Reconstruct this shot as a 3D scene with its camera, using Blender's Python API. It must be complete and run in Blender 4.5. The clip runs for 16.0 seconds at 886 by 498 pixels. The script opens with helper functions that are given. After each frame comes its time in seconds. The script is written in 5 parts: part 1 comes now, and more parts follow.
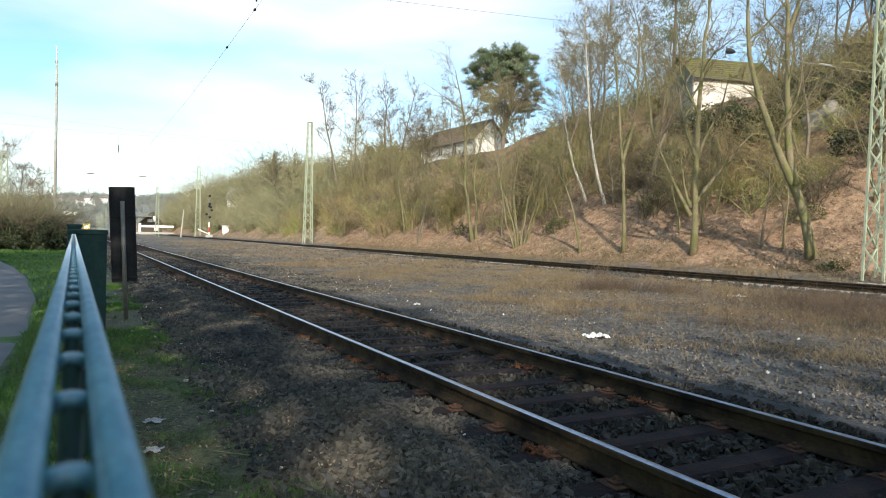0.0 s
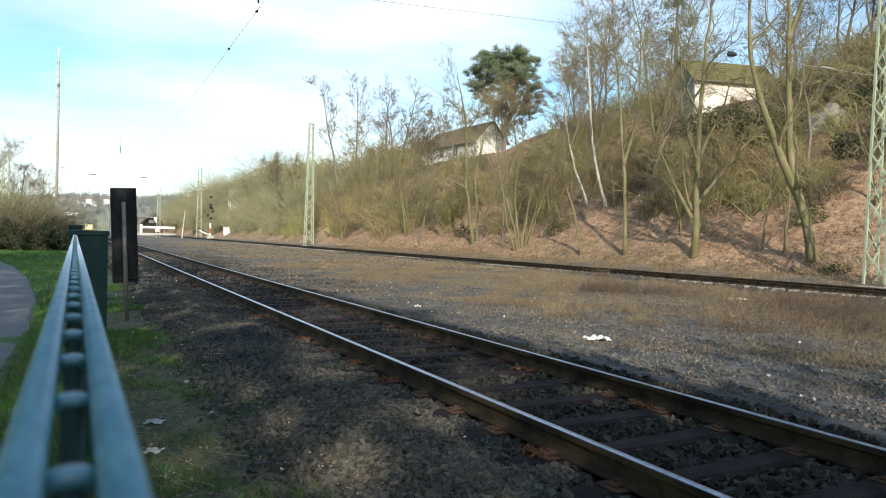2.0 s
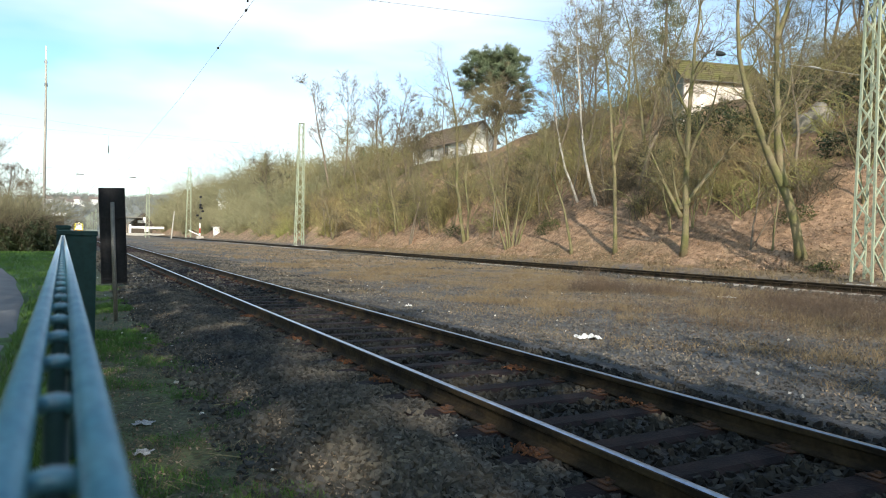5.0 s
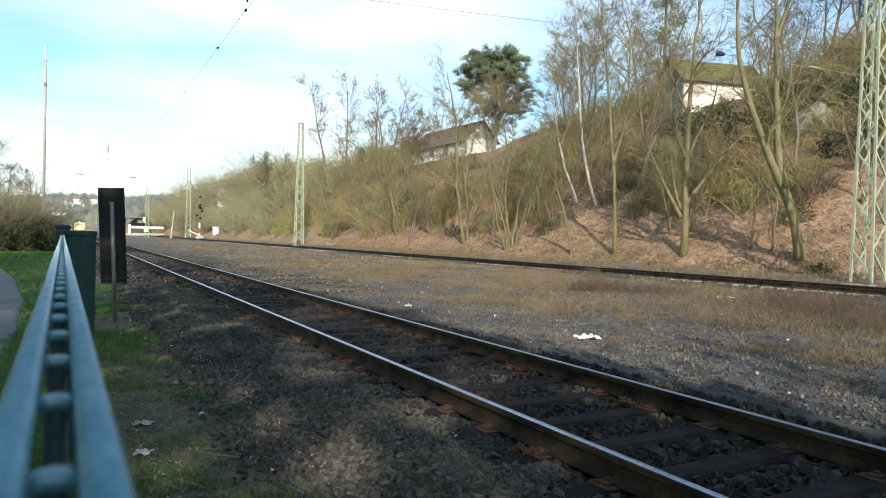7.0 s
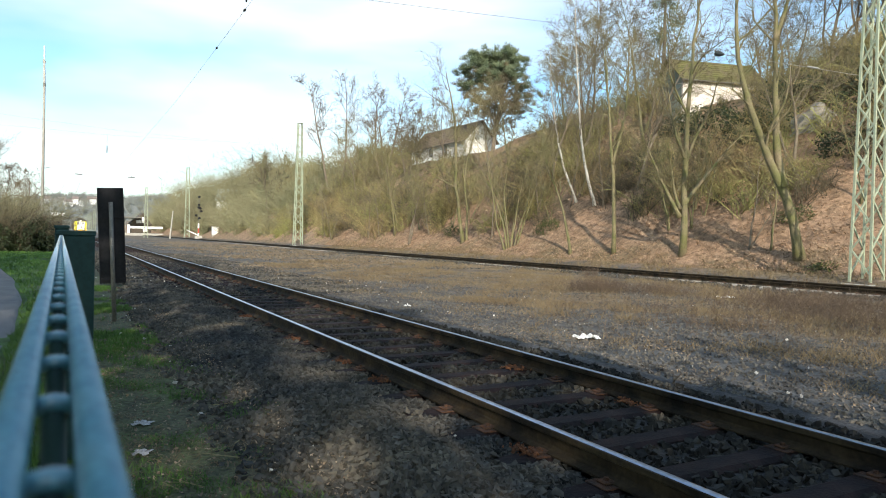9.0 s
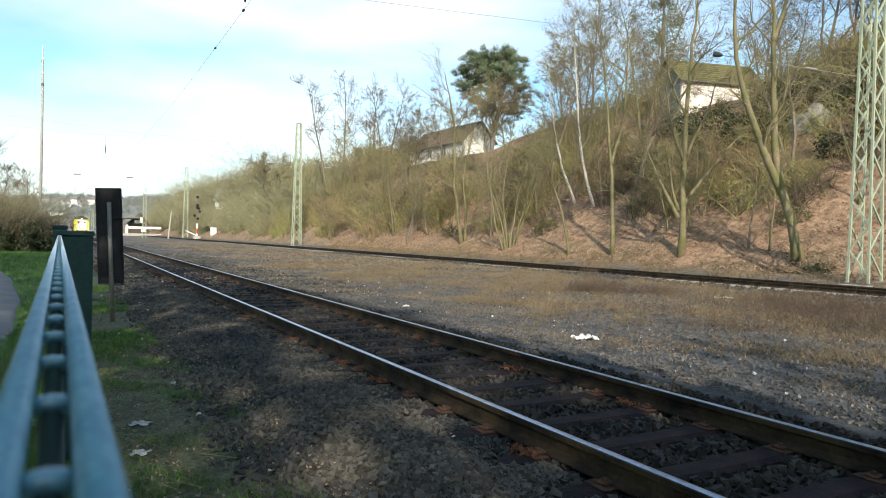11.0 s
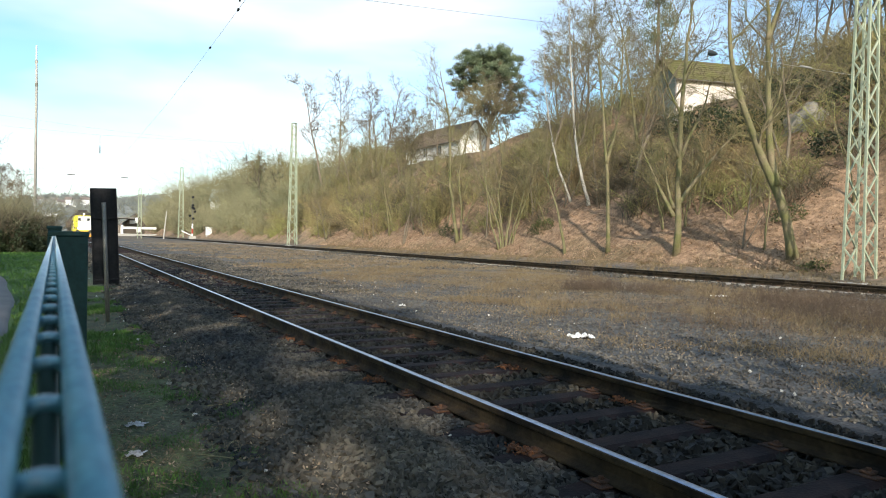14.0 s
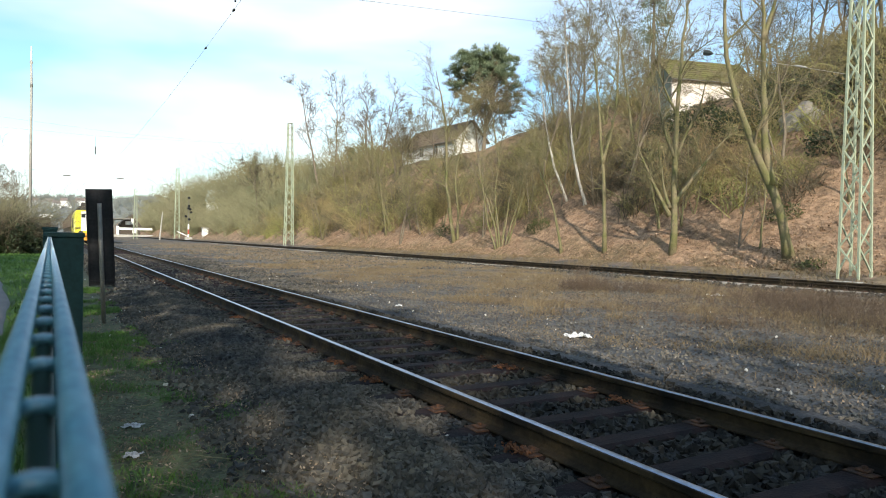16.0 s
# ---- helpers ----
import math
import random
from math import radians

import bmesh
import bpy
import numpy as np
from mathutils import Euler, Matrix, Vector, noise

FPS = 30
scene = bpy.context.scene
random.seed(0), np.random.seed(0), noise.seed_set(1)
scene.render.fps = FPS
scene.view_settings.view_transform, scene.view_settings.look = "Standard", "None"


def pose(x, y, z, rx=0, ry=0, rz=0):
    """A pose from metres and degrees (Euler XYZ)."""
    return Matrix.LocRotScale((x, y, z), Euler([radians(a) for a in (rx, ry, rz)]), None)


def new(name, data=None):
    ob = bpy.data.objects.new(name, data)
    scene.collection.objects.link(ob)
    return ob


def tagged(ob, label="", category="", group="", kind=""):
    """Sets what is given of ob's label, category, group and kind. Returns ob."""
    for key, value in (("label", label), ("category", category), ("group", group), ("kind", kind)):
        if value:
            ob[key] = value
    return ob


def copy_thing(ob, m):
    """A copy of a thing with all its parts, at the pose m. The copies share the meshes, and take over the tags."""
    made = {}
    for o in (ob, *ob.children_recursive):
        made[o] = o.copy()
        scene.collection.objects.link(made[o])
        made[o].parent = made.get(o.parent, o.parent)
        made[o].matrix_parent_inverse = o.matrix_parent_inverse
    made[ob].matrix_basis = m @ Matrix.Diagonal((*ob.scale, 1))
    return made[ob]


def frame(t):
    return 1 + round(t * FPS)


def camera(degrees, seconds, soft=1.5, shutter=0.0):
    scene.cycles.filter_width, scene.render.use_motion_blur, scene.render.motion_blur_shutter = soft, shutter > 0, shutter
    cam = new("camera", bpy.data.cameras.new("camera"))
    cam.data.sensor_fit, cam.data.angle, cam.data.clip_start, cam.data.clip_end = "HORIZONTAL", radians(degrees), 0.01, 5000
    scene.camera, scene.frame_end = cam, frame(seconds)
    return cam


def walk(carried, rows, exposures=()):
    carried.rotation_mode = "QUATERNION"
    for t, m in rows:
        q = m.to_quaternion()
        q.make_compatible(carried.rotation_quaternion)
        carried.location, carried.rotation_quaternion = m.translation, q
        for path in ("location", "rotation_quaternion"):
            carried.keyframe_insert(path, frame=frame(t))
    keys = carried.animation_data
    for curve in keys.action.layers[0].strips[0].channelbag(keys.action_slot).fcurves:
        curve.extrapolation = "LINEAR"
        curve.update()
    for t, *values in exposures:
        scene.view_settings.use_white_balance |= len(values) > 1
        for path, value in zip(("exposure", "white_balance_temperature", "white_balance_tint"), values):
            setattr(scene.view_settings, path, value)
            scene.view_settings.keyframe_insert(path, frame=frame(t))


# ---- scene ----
cam = camera(66.3, 16.0, soft=1.0)
cam.data.dof.use_dof = True
cam.data.dof.focus_distance = 14.0
cam.data.dof.aperture_fstop = 20.0
CAMERA_ROWS = [
    (0.0, pose(0.0000, 0.0000, 1.3379, 89.043, -1.471, -28.237)),
    (0.5, pose(-0.0002, 0.0001, 1.3380, 89.108, -1.503, -28.052)),
    (1.0, pose(-0.0003, 0.0001, 1.3378, 88.910, -1.672, -27.971)),
    (1.5, pose(-0.0002, 0.0001, 1.3380, 89.132, -1.695, -28.039)),
    (2.0, pose(-0.0001, 0.0000, 1.3381, 89.198, -1.645, -28.153)),
    (2.5, pose(0.0002, -0.0001, 1.3381, 89.245, -1.566, -28.479)),
    (3.0, pose(0.0005, -0.0003, 1.3381, 89.227, -1.380, -28.717)),
    (3.5, pose(0.0007, -0.0004, 1.3381, 89.203, -1.549, -28.984)),
    (4.0, pose(0.0007, -0.0004, 1.3381, 89.173, -1.497, -28.915)),
    (6.5, pose(0.0007, -0.0004, 1.3380, 89.159, -1.463, -28.956)),
    (7.0, pose(0.0007, -0.0004, 1.3381, 89.168, -1.494, -28.960)),
    (7.5, pose(0.0008, -0.0004, 1.3381, 89.204, -1.562, -29.003)),
    (8.0, pose(0.0007, -0.0004, 1.3381, 89.187, -1.578, -28.979)),
    (8.5, pose(0.0007, -0.0004, 1.3381, 89.169, -1.575, -28.988)),
    (9.0, pose(0.0008, -0.0004, 1.3381, 89.169, -1.478, -29.030)),
    (11.5, pose(0.0009, -0.0005, 1.3381, 89.210, -1.513, -29.180)),
    (12.0, pose(0.0011, -0.0006, 1.3380, 89.152, -1.360, -29.303)),
    (12.5, pose(0.0011, -0.0006, 1.3380, 89.162, -1.393, -29.315)),
    (13.0, pose(0.0011, -0.0006, 1.3381, 89.180, -1.406, -29.317)),
    (13.5, pose(0.0011, -0.0006, 1.3381, 89.225, -1.428, -29.336)),
    (14.0, pose(0.0012, -0.0007, 1.3380, 89.158, -1.329, -29.489)),
    (14.5, pose(0.0014, -0.0007, 1.3380, 89.141, -1.163, -29.608)),
    (15.0, pose(0.0015, -0.0008, 1.3380, 89.128, -1.219, -29.715)),
    (15.5, pose(0.0015, -0.0008, 1.3380, 89.153, -1.155, -29.721)),
    (16.0, pose(0.0015, -0.0008, 1.3380, 89.165, -1.160, -29.777)),
]
walk(cam, CAMERA_ROWS, exposures=[(0.0, 0.0), (16.0, 0.0)])

# ---- light ----
SUN_WAY = Vector((0.33, 0.85, -0.42)).normalized()
elevation = math.asin(-SUN_WAY.z)
sun = new("sun", bpy.data.lights.new("sun", "SUN"))
sun.data.energy, sun.data.angle, sun.data.color = 5.0, radians(0.6), (1.0, 0.90, 0.76)
sun.rotation_euler = SUN_WAY.to_track_quat("-Z", "Y").to_euler()

world = bpy.data.worlds.new("sky")
scene.world = world
world.use_nodes = True
wn, wl = world.node_tree.nodes, world.node_tree.links
sky = wn.new("ShaderNodeTexSky")
sky.sky_type, sky.sun_disc = "NISHITA", False
sky.sun_elevation, sky.sun_rotation = elevation, math.atan2(-SUN_WAY.x, -SUN_WAY.y)
sky.dust_density, sky.ozone_density = 1.5, 1.0
coord = wn.new("ShaderNodeTexCoord")
stretch = wn.new("ShaderNodeMapping")
stretch.inputs["Scale"].default_value = (1.3, 0.9, 4.5)
stretch.inputs["Rotation"].default_value = (0.25, -0.3, 0.5)
wl.new(coord.outputs["Generated"], stretch.inputs["Vector"])
cloud = wn.new("ShaderNodeTexNoise")
cloud.inputs["Scale"].default_value, cloud.inputs["Detail"].default_value = 2.1, 4.0
cloud.inputs["Roughness"].default_value = 0.42
wl.new(stretch.outputs["Vector"], cloud.inputs["Vector"])
cover = wn.new("ShaderNodeValToRGB")
cover.color_ramp.elements[0].position, cover.color_ramp.elements[1].position = 0.36, 0.72
wl.new(cloud.outputs["Fac"], cover.inputs["Fac"])
veil = wn.new("ShaderNodeMix")
veil.data_type = "RGBA"
veil.inputs[7].default_value = (12.5, 12.9, 13.0, 1)
height = wn.new("ShaderNodeSeparateXYZ")
wl.new(coord.outputs["Generated"], height.inputs[0])
clear = wn.new("ShaderNodeMapRange")
clear.interpolation_type = "SMOOTHSTEP"
clear.inputs[1].default_value, clear.inputs[2].default_value = 0.34, 0.80
clear.inputs[3].default_value, clear.inputs[4].default_value = 1.0, 0.12
wl.new(height.outputs["Z"], clear.inputs[0])
thin = wn.new("ShaderNodeMath")
thin.operation = "MULTIPLY"
wl.new(cover.outputs["Color"], thin.inputs[0])
wl.new(clear.outputs[0], thin.inputs[1])
open_side = wn.new("ShaderNodeMapRange")
open_side.interpolation_type = "SMOOTHSTEP"
open_side.inputs[1].default_value, open_side.inputs[2].default_value = 0.50, 0.80
open_side.inputs[3].default_value, open_side.inputs[4].default_value = 1.0, 0.25
wl.new(height.outputs["X"], open_side.inputs[0])
thinner = wn.new("ShaderNodeMath")
thinner.operation = "MULTIPLY"
wl.new(thin.outputs[0], thinner.inputs[0])
wl.new(open_side.outputs[0], thinner.inputs[1])
wl.new(thinner.outputs[0], veil.inputs[0])
tint = wn.new("ShaderNodeMix")
tint.data_type, tint.blend_type = "RGBA", "MULTIPLY"
tint.inputs[0].default_value = 1.0
tint.inputs[7].default_value = (1.8, 2.3, 2.4, 1)
wl.new(sky.outputs["Color"], tint.inputs[6])
wl.new(tint.outputs[2], veil.inputs[6])
wl.new(veil.outputs[2], wn["Background"].inputs["Color"])
wn["Background"].inputs["Strength"].default_value = 0.10


# ---- materials ----
def mat(name, a, b, scale=6.0, rough=0.85, bump=0.3, metal=0.0, fine=8.0, c=None, vary=0.0, spread=(0.35, 0.65), coords="Object", depth=0.02):
    """A grainy two-tone surface: a and b by broad noise, darker and lighter by fine noise, c in spots, vary by object."""
    m = bpy.data.materials.new(name)
    m.use_nodes = True
    n, l = m.node_tree.nodes, m.node_tree.links
    bsdf = n["Principled BSDF"]
    tc = n.new("ShaderNodeTexCoord")
    vec = tc.outputs[coords]
    broad, small = n.new("ShaderNodeTexNoise"), n.new("ShaderNodeTexNoise")
    broad.inputs["Scale"].default_value, broad.inputs["Detail"].default_value = scale, 5.0
    small.inputs["Scale"].default_value, small.inputs["Detail"].default_value = scale * fine, 6.0
    for x in (broad, small):
        l.new(vec, x.inputs["Vector"])
    ramp = n.new("ShaderNodeValToRGB")
    e = ramp.color_ramp.elements
    e[0].position, e[1].position = spread
    e[0].color, e[1].color = (*a, 1), (*b, 1)
    l.new(broad.outputs["Fac"], ramp.inputs["Fac"])
    colour = ramp.outputs["Color"]
    if c:
        spots = n.new("ShaderNodeValToRGB")
        spots.color_ramp.elements[0].position, spots.color_ramp.elements[1].position = 0.58, 0.66
        l.new(small.outputs["Fac"], spots.inputs["Fac"])
        mix = n.new("ShaderNodeMix")
        mix.data_type = "RGBA"
        mix.inputs[7].default_value = (*c, 1)
        l.new(spots.outputs["Color"], mix.inputs[0])
        l.new(colour, mix.inputs[6])
        colour = mix.outputs[2]
    grain = n.new("ShaderNodeHueSaturation")
    span = n.new("ShaderNodeMapRange")
    span.inputs[1].default_value, span.inputs[2].default_value = 0.25, 0.75
    span.inputs[3].default_value, span.inputs[4].default_value = 0.72, 1.28
    l.new(small.outputs["Fac"], span.inputs[0])
    value = span.outputs[0]
    if vary:
        info, geo = n.new("ShaderNodeObjectInfo"), n.new("ShaderNodeNewGeometry")
        both = n.new("ShaderNodeMath")
        both.operation = "ADD"
        l.new(info.outputs["Random"], both.inputs[0])
        l.new(geo.outputs["Random Per Island"], both.inputs[1])
        shift = n.new("ShaderNodeMapRange")
        shift.inputs[2].default_value = 2.0
        shift.inputs[3].default_value, shift.inputs[4].default_value = 1 - vary, 1 + vary
        l.new(both.outputs[0], shift.inputs[0])
        mul = n.new("ShaderNodeMath")
        mul.operation = "MULTIPLY"
        l.new(value, mul.inputs[0])
        l.new(shift.outputs[0], mul.inputs[1])
        value = mul.outputs[0]
    l.new(value, grain.inputs["Value"])
    l.new(colour, grain.inputs["Color"])
    l.new(grain.outputs["Color"], bsdf.inputs["Base Color"])
    bsdf.inputs["Roughness"].default_value, bsdf.inputs["Metallic"].default_value = rough, metal
    if bump:
        bp = n.new("ShaderNodeBump")
        bp.inputs["Strength"].default_value, bp.inputs["Distance"].default_value = bump, depth
        l.new(small.outputs["Fac"], bp.inputs["Height"])
        l.new(bp.outputs["Normal"], bsdf.inputs["Normal"])
    return m


def zones(name, steps, blur=1.2, scale=0.9):
    """Ground that changes across the railway: steps of (x, colour, second colour); the edges wander."""
    m = bpy.data.materials.new(name)
    m.use_nodes = True
    n, l = m.node_tree.nodes, m.node_tree.links
    bsdf = n["Principled BSDF"]
    bsdf.inputs["Roughness"].default_value = 0.95
    tc, sep = n.new("ShaderNodeTexCoord"), n.new("ShaderNodeSeparateXYZ")
    l.new(tc.outputs["Object"], sep.inputs[0])
    wander, patch, small = (n.new("ShaderNodeTexNoise") for _ in range(3))
    for x, s in ((wander, scale), (patch, 0.45), (small, 30.0)):
        x.inputs["Scale"].default_value, x.inputs["Detail"].default_value = s, 6.0
        l.new(tc.outputs["Object"], x.inputs["Vector"])
    off = n.new("ShaderNodeMath")
    off.operation, off.inputs[1].default_value, off.inputs[2].default_value = "MULTIPLY_ADD", blur * 2, -blur
    l.new(wander.outputs["Fac"], off.inputs[0])
    add = n.new("ShaderNodeMath")
    add.operation = "ADD"
    l.new(sep.outputs["X"], add.inputs[0])
    l.new(off.outputs[0], add.inputs[1])
    unit = n.new("ShaderNodeMapRange")
    unit.inputs[1].default_value, unit.inputs[2].default_value = -30, 70
    l.new(add.outputs[0], unit.inputs[0])
    ramps = []
    for k in (1, 2):
        r = n.new("ShaderNodeValToRGB")
        e = r.color_ramp.elements
        while len(e) < len(steps):
            e.new(0.5)
        for i, s in enumerate(steps):
            e[i].position, e[i].color = (s[0] + 30) / 100, (*s[k], 1)
        l.new(unit.outputs[0], r.inputs["Fac"])
        ramps.append(r)
    where = n.new("ShaderNodeValToRGB")
    where.color_ramp.elements[0].position, where.color_ramp.elements[1].position = 0.40, 0.60
    l.new(patch.outputs["Fac"], where.inputs["Fac"])
    mix = n.new("ShaderNodeMix")
    mix.data_type = "RGBA"
    l.new(where.outputs["Color"], mix.inputs[0])
    l.new(ramps[0].outputs["Color"], mix.inputs[6])
    l.new(ramps[1].outputs["Color"], mix.inputs[7])
    span = n.new("ShaderNodeMapRange")
    span.inputs[1].default_value, span.inputs[2].default_value = 0.25, 0.75
    span.inputs[3].default_value, span.inputs[4].default_value = 0.35, 1.75
    middle = n.new("ShaderNodeTexNoise")
    middle.inputs["Scale"].default_value, middle.inputs["Detail"].default_value = 3.2, 7.0
    l.new(tc.outputs["Object"], middle.inputs["Vector"])
    blend = n.new("ShaderNodeMath")
    blend.operation, blend.inputs[1].default_value, blend.inputs[2].default_value = "MULTIPLY_ADD", 0.9, -0.45
    l.new(middle.outputs["Fac"], blend.inputs[0])
    total = n.new("ShaderNodeMath")
    total.operation = "ADD"
    l.new(blend.outputs[0], total.inputs[0])
    l.new(small.outputs["Fac"], total.inputs[1])
    l.new(total.outputs[0], span.inputs[0])
    grain = n.new("ShaderNodeHueSaturation")
    l.new(span.outputs[0], grain.inputs["Value"])
    l.new(mix.outputs[2], grain.inputs["Color"])
    l.new(grain.outputs["Color"], bsdf.inputs["Base Color"])
    bp = n.new("ShaderNodeBump")
    bp.inputs["Strength"].default_value, bp.inputs["Distance"].default_value = 0.7, 0.04
    l.new(small.outputs["Fac"], bp.inputs["Height"])
    l.new(bp.outputs["Normal"], bsdf.inputs["Normal"])
    return m


GRASS, GRASS2 = (0.042, 0.098, 0.019), (0.060, 0.125, 0.025)
MOSS, EARTH = (0.062, 0.090, 0.026), (0.075, 0.062, 0.044)
STONE, STONE2 = (0.105, 0.102, 0.096), (0.062, 0.063, 0.066)
DRY, DRY2 = (0.205, 0.150, 0.085), (0.082, 0.080, 0.075)
# Oil-dark bed, also painted under the shoulder ballast as shade between stones.
OILY_SHADE = (0.027, 0.027, 0.026)
LITTER, LITTER2 = (0.36, 0.232, 0.145), (0.24, 0.152, 0.092)
GROUND = zones("ground", [(-30, DRY, GRASS), (-14, GRASS, GRASS2), (-0.6, GRASS2, GRASS), (0.3, MOSS, EARTH), (0.9, EARTH, MOSS), (1.5, OILY_SHADE, EARTH), (2.2, OILY_SHADE, OILY_SHADE),
                          (4.5, OILY_SHADE, OILY_SHADE), (5.0, STONE2, OILY_SHADE), (5.6, STONE, STONE2), (9.0, DRY2, STONE), (11.5, DRY2, DRY), (17.5, DRY, DRY2), (19.3, STONE2, STONE), (23.5, STONE, STONE2),
                          (24.6, DRY, DRY2), (26.5, DRY, LITTER), (28.0, LITTER, LITTER2), (48.0, LITTER2, (0.10, 0.09, 0.045)), (70.0, (0.09, 0.09, 0.04), GRASS)])
BALLAST = mat("ballast", (0.040, 0.043, 0.045), (0.108, 0.096, 0.075), 0.9, 0.9, 0.6, fine=30, vary=0.98, depth=0.01)
BALLAST_OILY = mat("oily_ballast", (0.020, 0.023, 0.024), (0.070, 0.064, 0.052), 0.9, 0.85, 0.6, fine=30, vary=0.98, depth=0.01)
RAIL_SIDE = mat("rusty_rail", (0.010, 0.008, 0.006), (0.050, 0.036, 0.019), 4.0, 0.8, 0.3)
RAIL_TOP = mat("polished_steel", (0.32, 0.37, 0.46), (0.42, 0.47, 0.57), 3.0, 0.28, 0.02, metal=1.0)
SLEEPER = mat("rusted_steel_sleeper", (0.008, 0.006, 0.007), (0.028, 0.016, 0.014), 5.0, 0.8, 0.3, vary=0.25)
SLEEPER_PALE = mat("weathered_timber_sleeper", (0.22, 0.20, 0.175), (0.32, 0.29, 0.25), 4.0, 0.9, 0.4, vary=0.25)
RUST = mat("bright_rust", (0.10, 0.043, 0.02), (0.032, 0.021, 0.016), 14.0, 0.95, 0.6, vary=0.4)
TARMAC = mat("tarmac", (0.15, 0.15, 0.155), (0.19, 0.188, 0.185), 1.5, 0.9, 0.3, fine=60)
# Pale blue base: the sky's sheen on the green rods is put into the colour.
FENCE_SHEEN = mat("fence_sky_sheen", (0.07, 0.26, 0.35), (0.14, 0.35, 0.43), 60.0, 0.30, 0.05)
FENCE_SHEEN.node_tree.nodes["Principled BSDF"].inputs["Specular IOR Level"].default_value = 0.9
FENCE_SHEEN.node_tree.nodes["Principled BSDF"].inputs["Coat Weight"].default_value = 0.8
FENCE_SHEEN.node_tree.nodes["Principled BSDF"].inputs["Coat Roughness"].default_value = 0.15
GREEN_DARK = mat("dark_green_steel", (0.004, 0.036, 0.038), (0.008, 0.046, 0.046), 5.0, 0.65, 0.06)
BLACK = mat("black_board_back", (0.012, 0.013, 0.016), (0.022, 0.022, 0.025), 4.0, 0.65, 0.1)
GREY_STEEL = mat("galvanised_steel", (0.16, 0.155, 0.14), (0.22, 0.21, 0.19), 9.0, 0.6, 0.1, metal=0.3)
MAST_GREEN = mat("pale_green_mast_paint", (0.30, 0.36, 0.26), (0.40, 0.44, 0.32), 3.0, 0.7, 0.1, c=(0.25, 0.20, 0.13))
WIRE = mat("dark_wire", (0.03, 0.035, 0.035), (0.05, 0.06, 0.055), 5.0, 0.6, 0)
CONCRETE = mat("concrete", (0.36, 0.34, 0.31), (0.46, 0.44, 0.40), 2.0, 0.9, 0.3)


for dull_surface in (BLACK, RAIL_SIDE, SLEEPER, BALLAST_OILY, BALLAST):
    dull_surface.node_tree.nodes["Principled BSDF"].inputs["Specular IOR Level"].default_value = 0.2


# ---- builders ----
class Geo:
    """Collects triangles and quads, and turns them into one mesh."""

    def __init__(self):
        self.v, self.f = [], []

    def add(self, vs, fs):
        k = len(self.v)
        self.v.extend(vs)
        self.f.extend([tuple(i + k for i in f) for f in fs])

    def box(self, x0, y0, z0, x1, y1, z1, b=0.0, m=None):
        """A box whose edges are chamfered by b."""
        bm = bmesh.new()
        bmesh.ops.create_cube(bm, size=1.0)
        for v in bm.verts:
            v.co = Vector((x0 if v.co.x < 0 else x1, y0 if v.co.y < 0 else y1, z0 if v.co.z < 0 else z1))
        if b:
            bmesh.ops.bevel(bm, geom=list(bm.edges), offset=b, segments=1, affect="EDGES")
        bm.verts.index_update()
        vs = [(m @ v.co if m else v.co)[:] for v in bm.verts]
        fs = [tuple(v.index for v in f.verts) for f in bm.faces]
        bm.free()
        self.add(vs, fs)
        return self

    def tube(self, pts, radii, sides=6, cap=True):
        pts = [Vector(p) for p in pts]
        n = len(pts)
        if not hasattr(radii, "__len__"):
            radii = [radii] * n
        vs, fs = [], []
        side = None
        for i, p in enumerate(pts):
            d = (pts[min(i + 1, n - 1)] - pts[max(i - 1, 0)]).normalized()
            if side is None:
                side = d.orthogonal().normalized()
            side = (side - d * side.dot(d)).normalized()
            up = d.cross(side)
            for k in range(sides):
                a = 2 * math.pi * k / sides
                vs.append((p + (side * math.cos(a) + up * math.sin(a)) * radii[i])[:])
        for i in range(n - 1):
            for k in range(sides):
                j = (k + 1) % sides
                fs.append((i * sides + k, i * sides + j, (i + 1) * sides + j, (i + 1) * sides + k))
        if cap:
            fs.append(tuple(reversed(range(sides))))
            fs.append(tuple(range((n - 1) * sides, n * sides)))
        self.add(vs, fs)
        return self

    def beam(self, p, q, w):
        """A square bar from p to q."""
        return self.tube([p, q], w * 0.707, 4)

    def prism(self, outline, y0, y1):
        """An outline in x and z drawn out along y."""
        n = len(outline)
        vs = [(x, y0, z) for x, z in outline] + [(x, y1, z) for x, z in outline]
        fs = [(i, i + n, (i + 1) % n + n, (i + 1) % n) for i in range(n)]
        fs += [tuple(range(n)), tuple(reversed(range(n, 2 * n)))]
        self.add(vs, fs)
        return self

    def mesh(self, name, material, smooth=False):
        me = bpy.data.meshes.new(name)
        me.from_pydata(self.v, [], self.f)
        me.materials.append(material)
        if smooth:
            me.polygons.foreach_set("use_smooth", [True] * len(me.polygons))
        else:
            me.shade_flat()
        me.update()
        return me


def part(name, g, material, parent, label="", smooth=False):
    ob = new(name, g if isinstance(g, bpy.types.Mesh) else g.mesh(name, material, smooth))
    ob.parent = parent
    return tagged(ob, label) if label else ob


def thing(name, label, category, m=None, group="", data=None, kind=""):
    ob = new(name, data)
    if m:
        ob.matrix_basis = m
    return tagged(ob, label, category, group, kind)


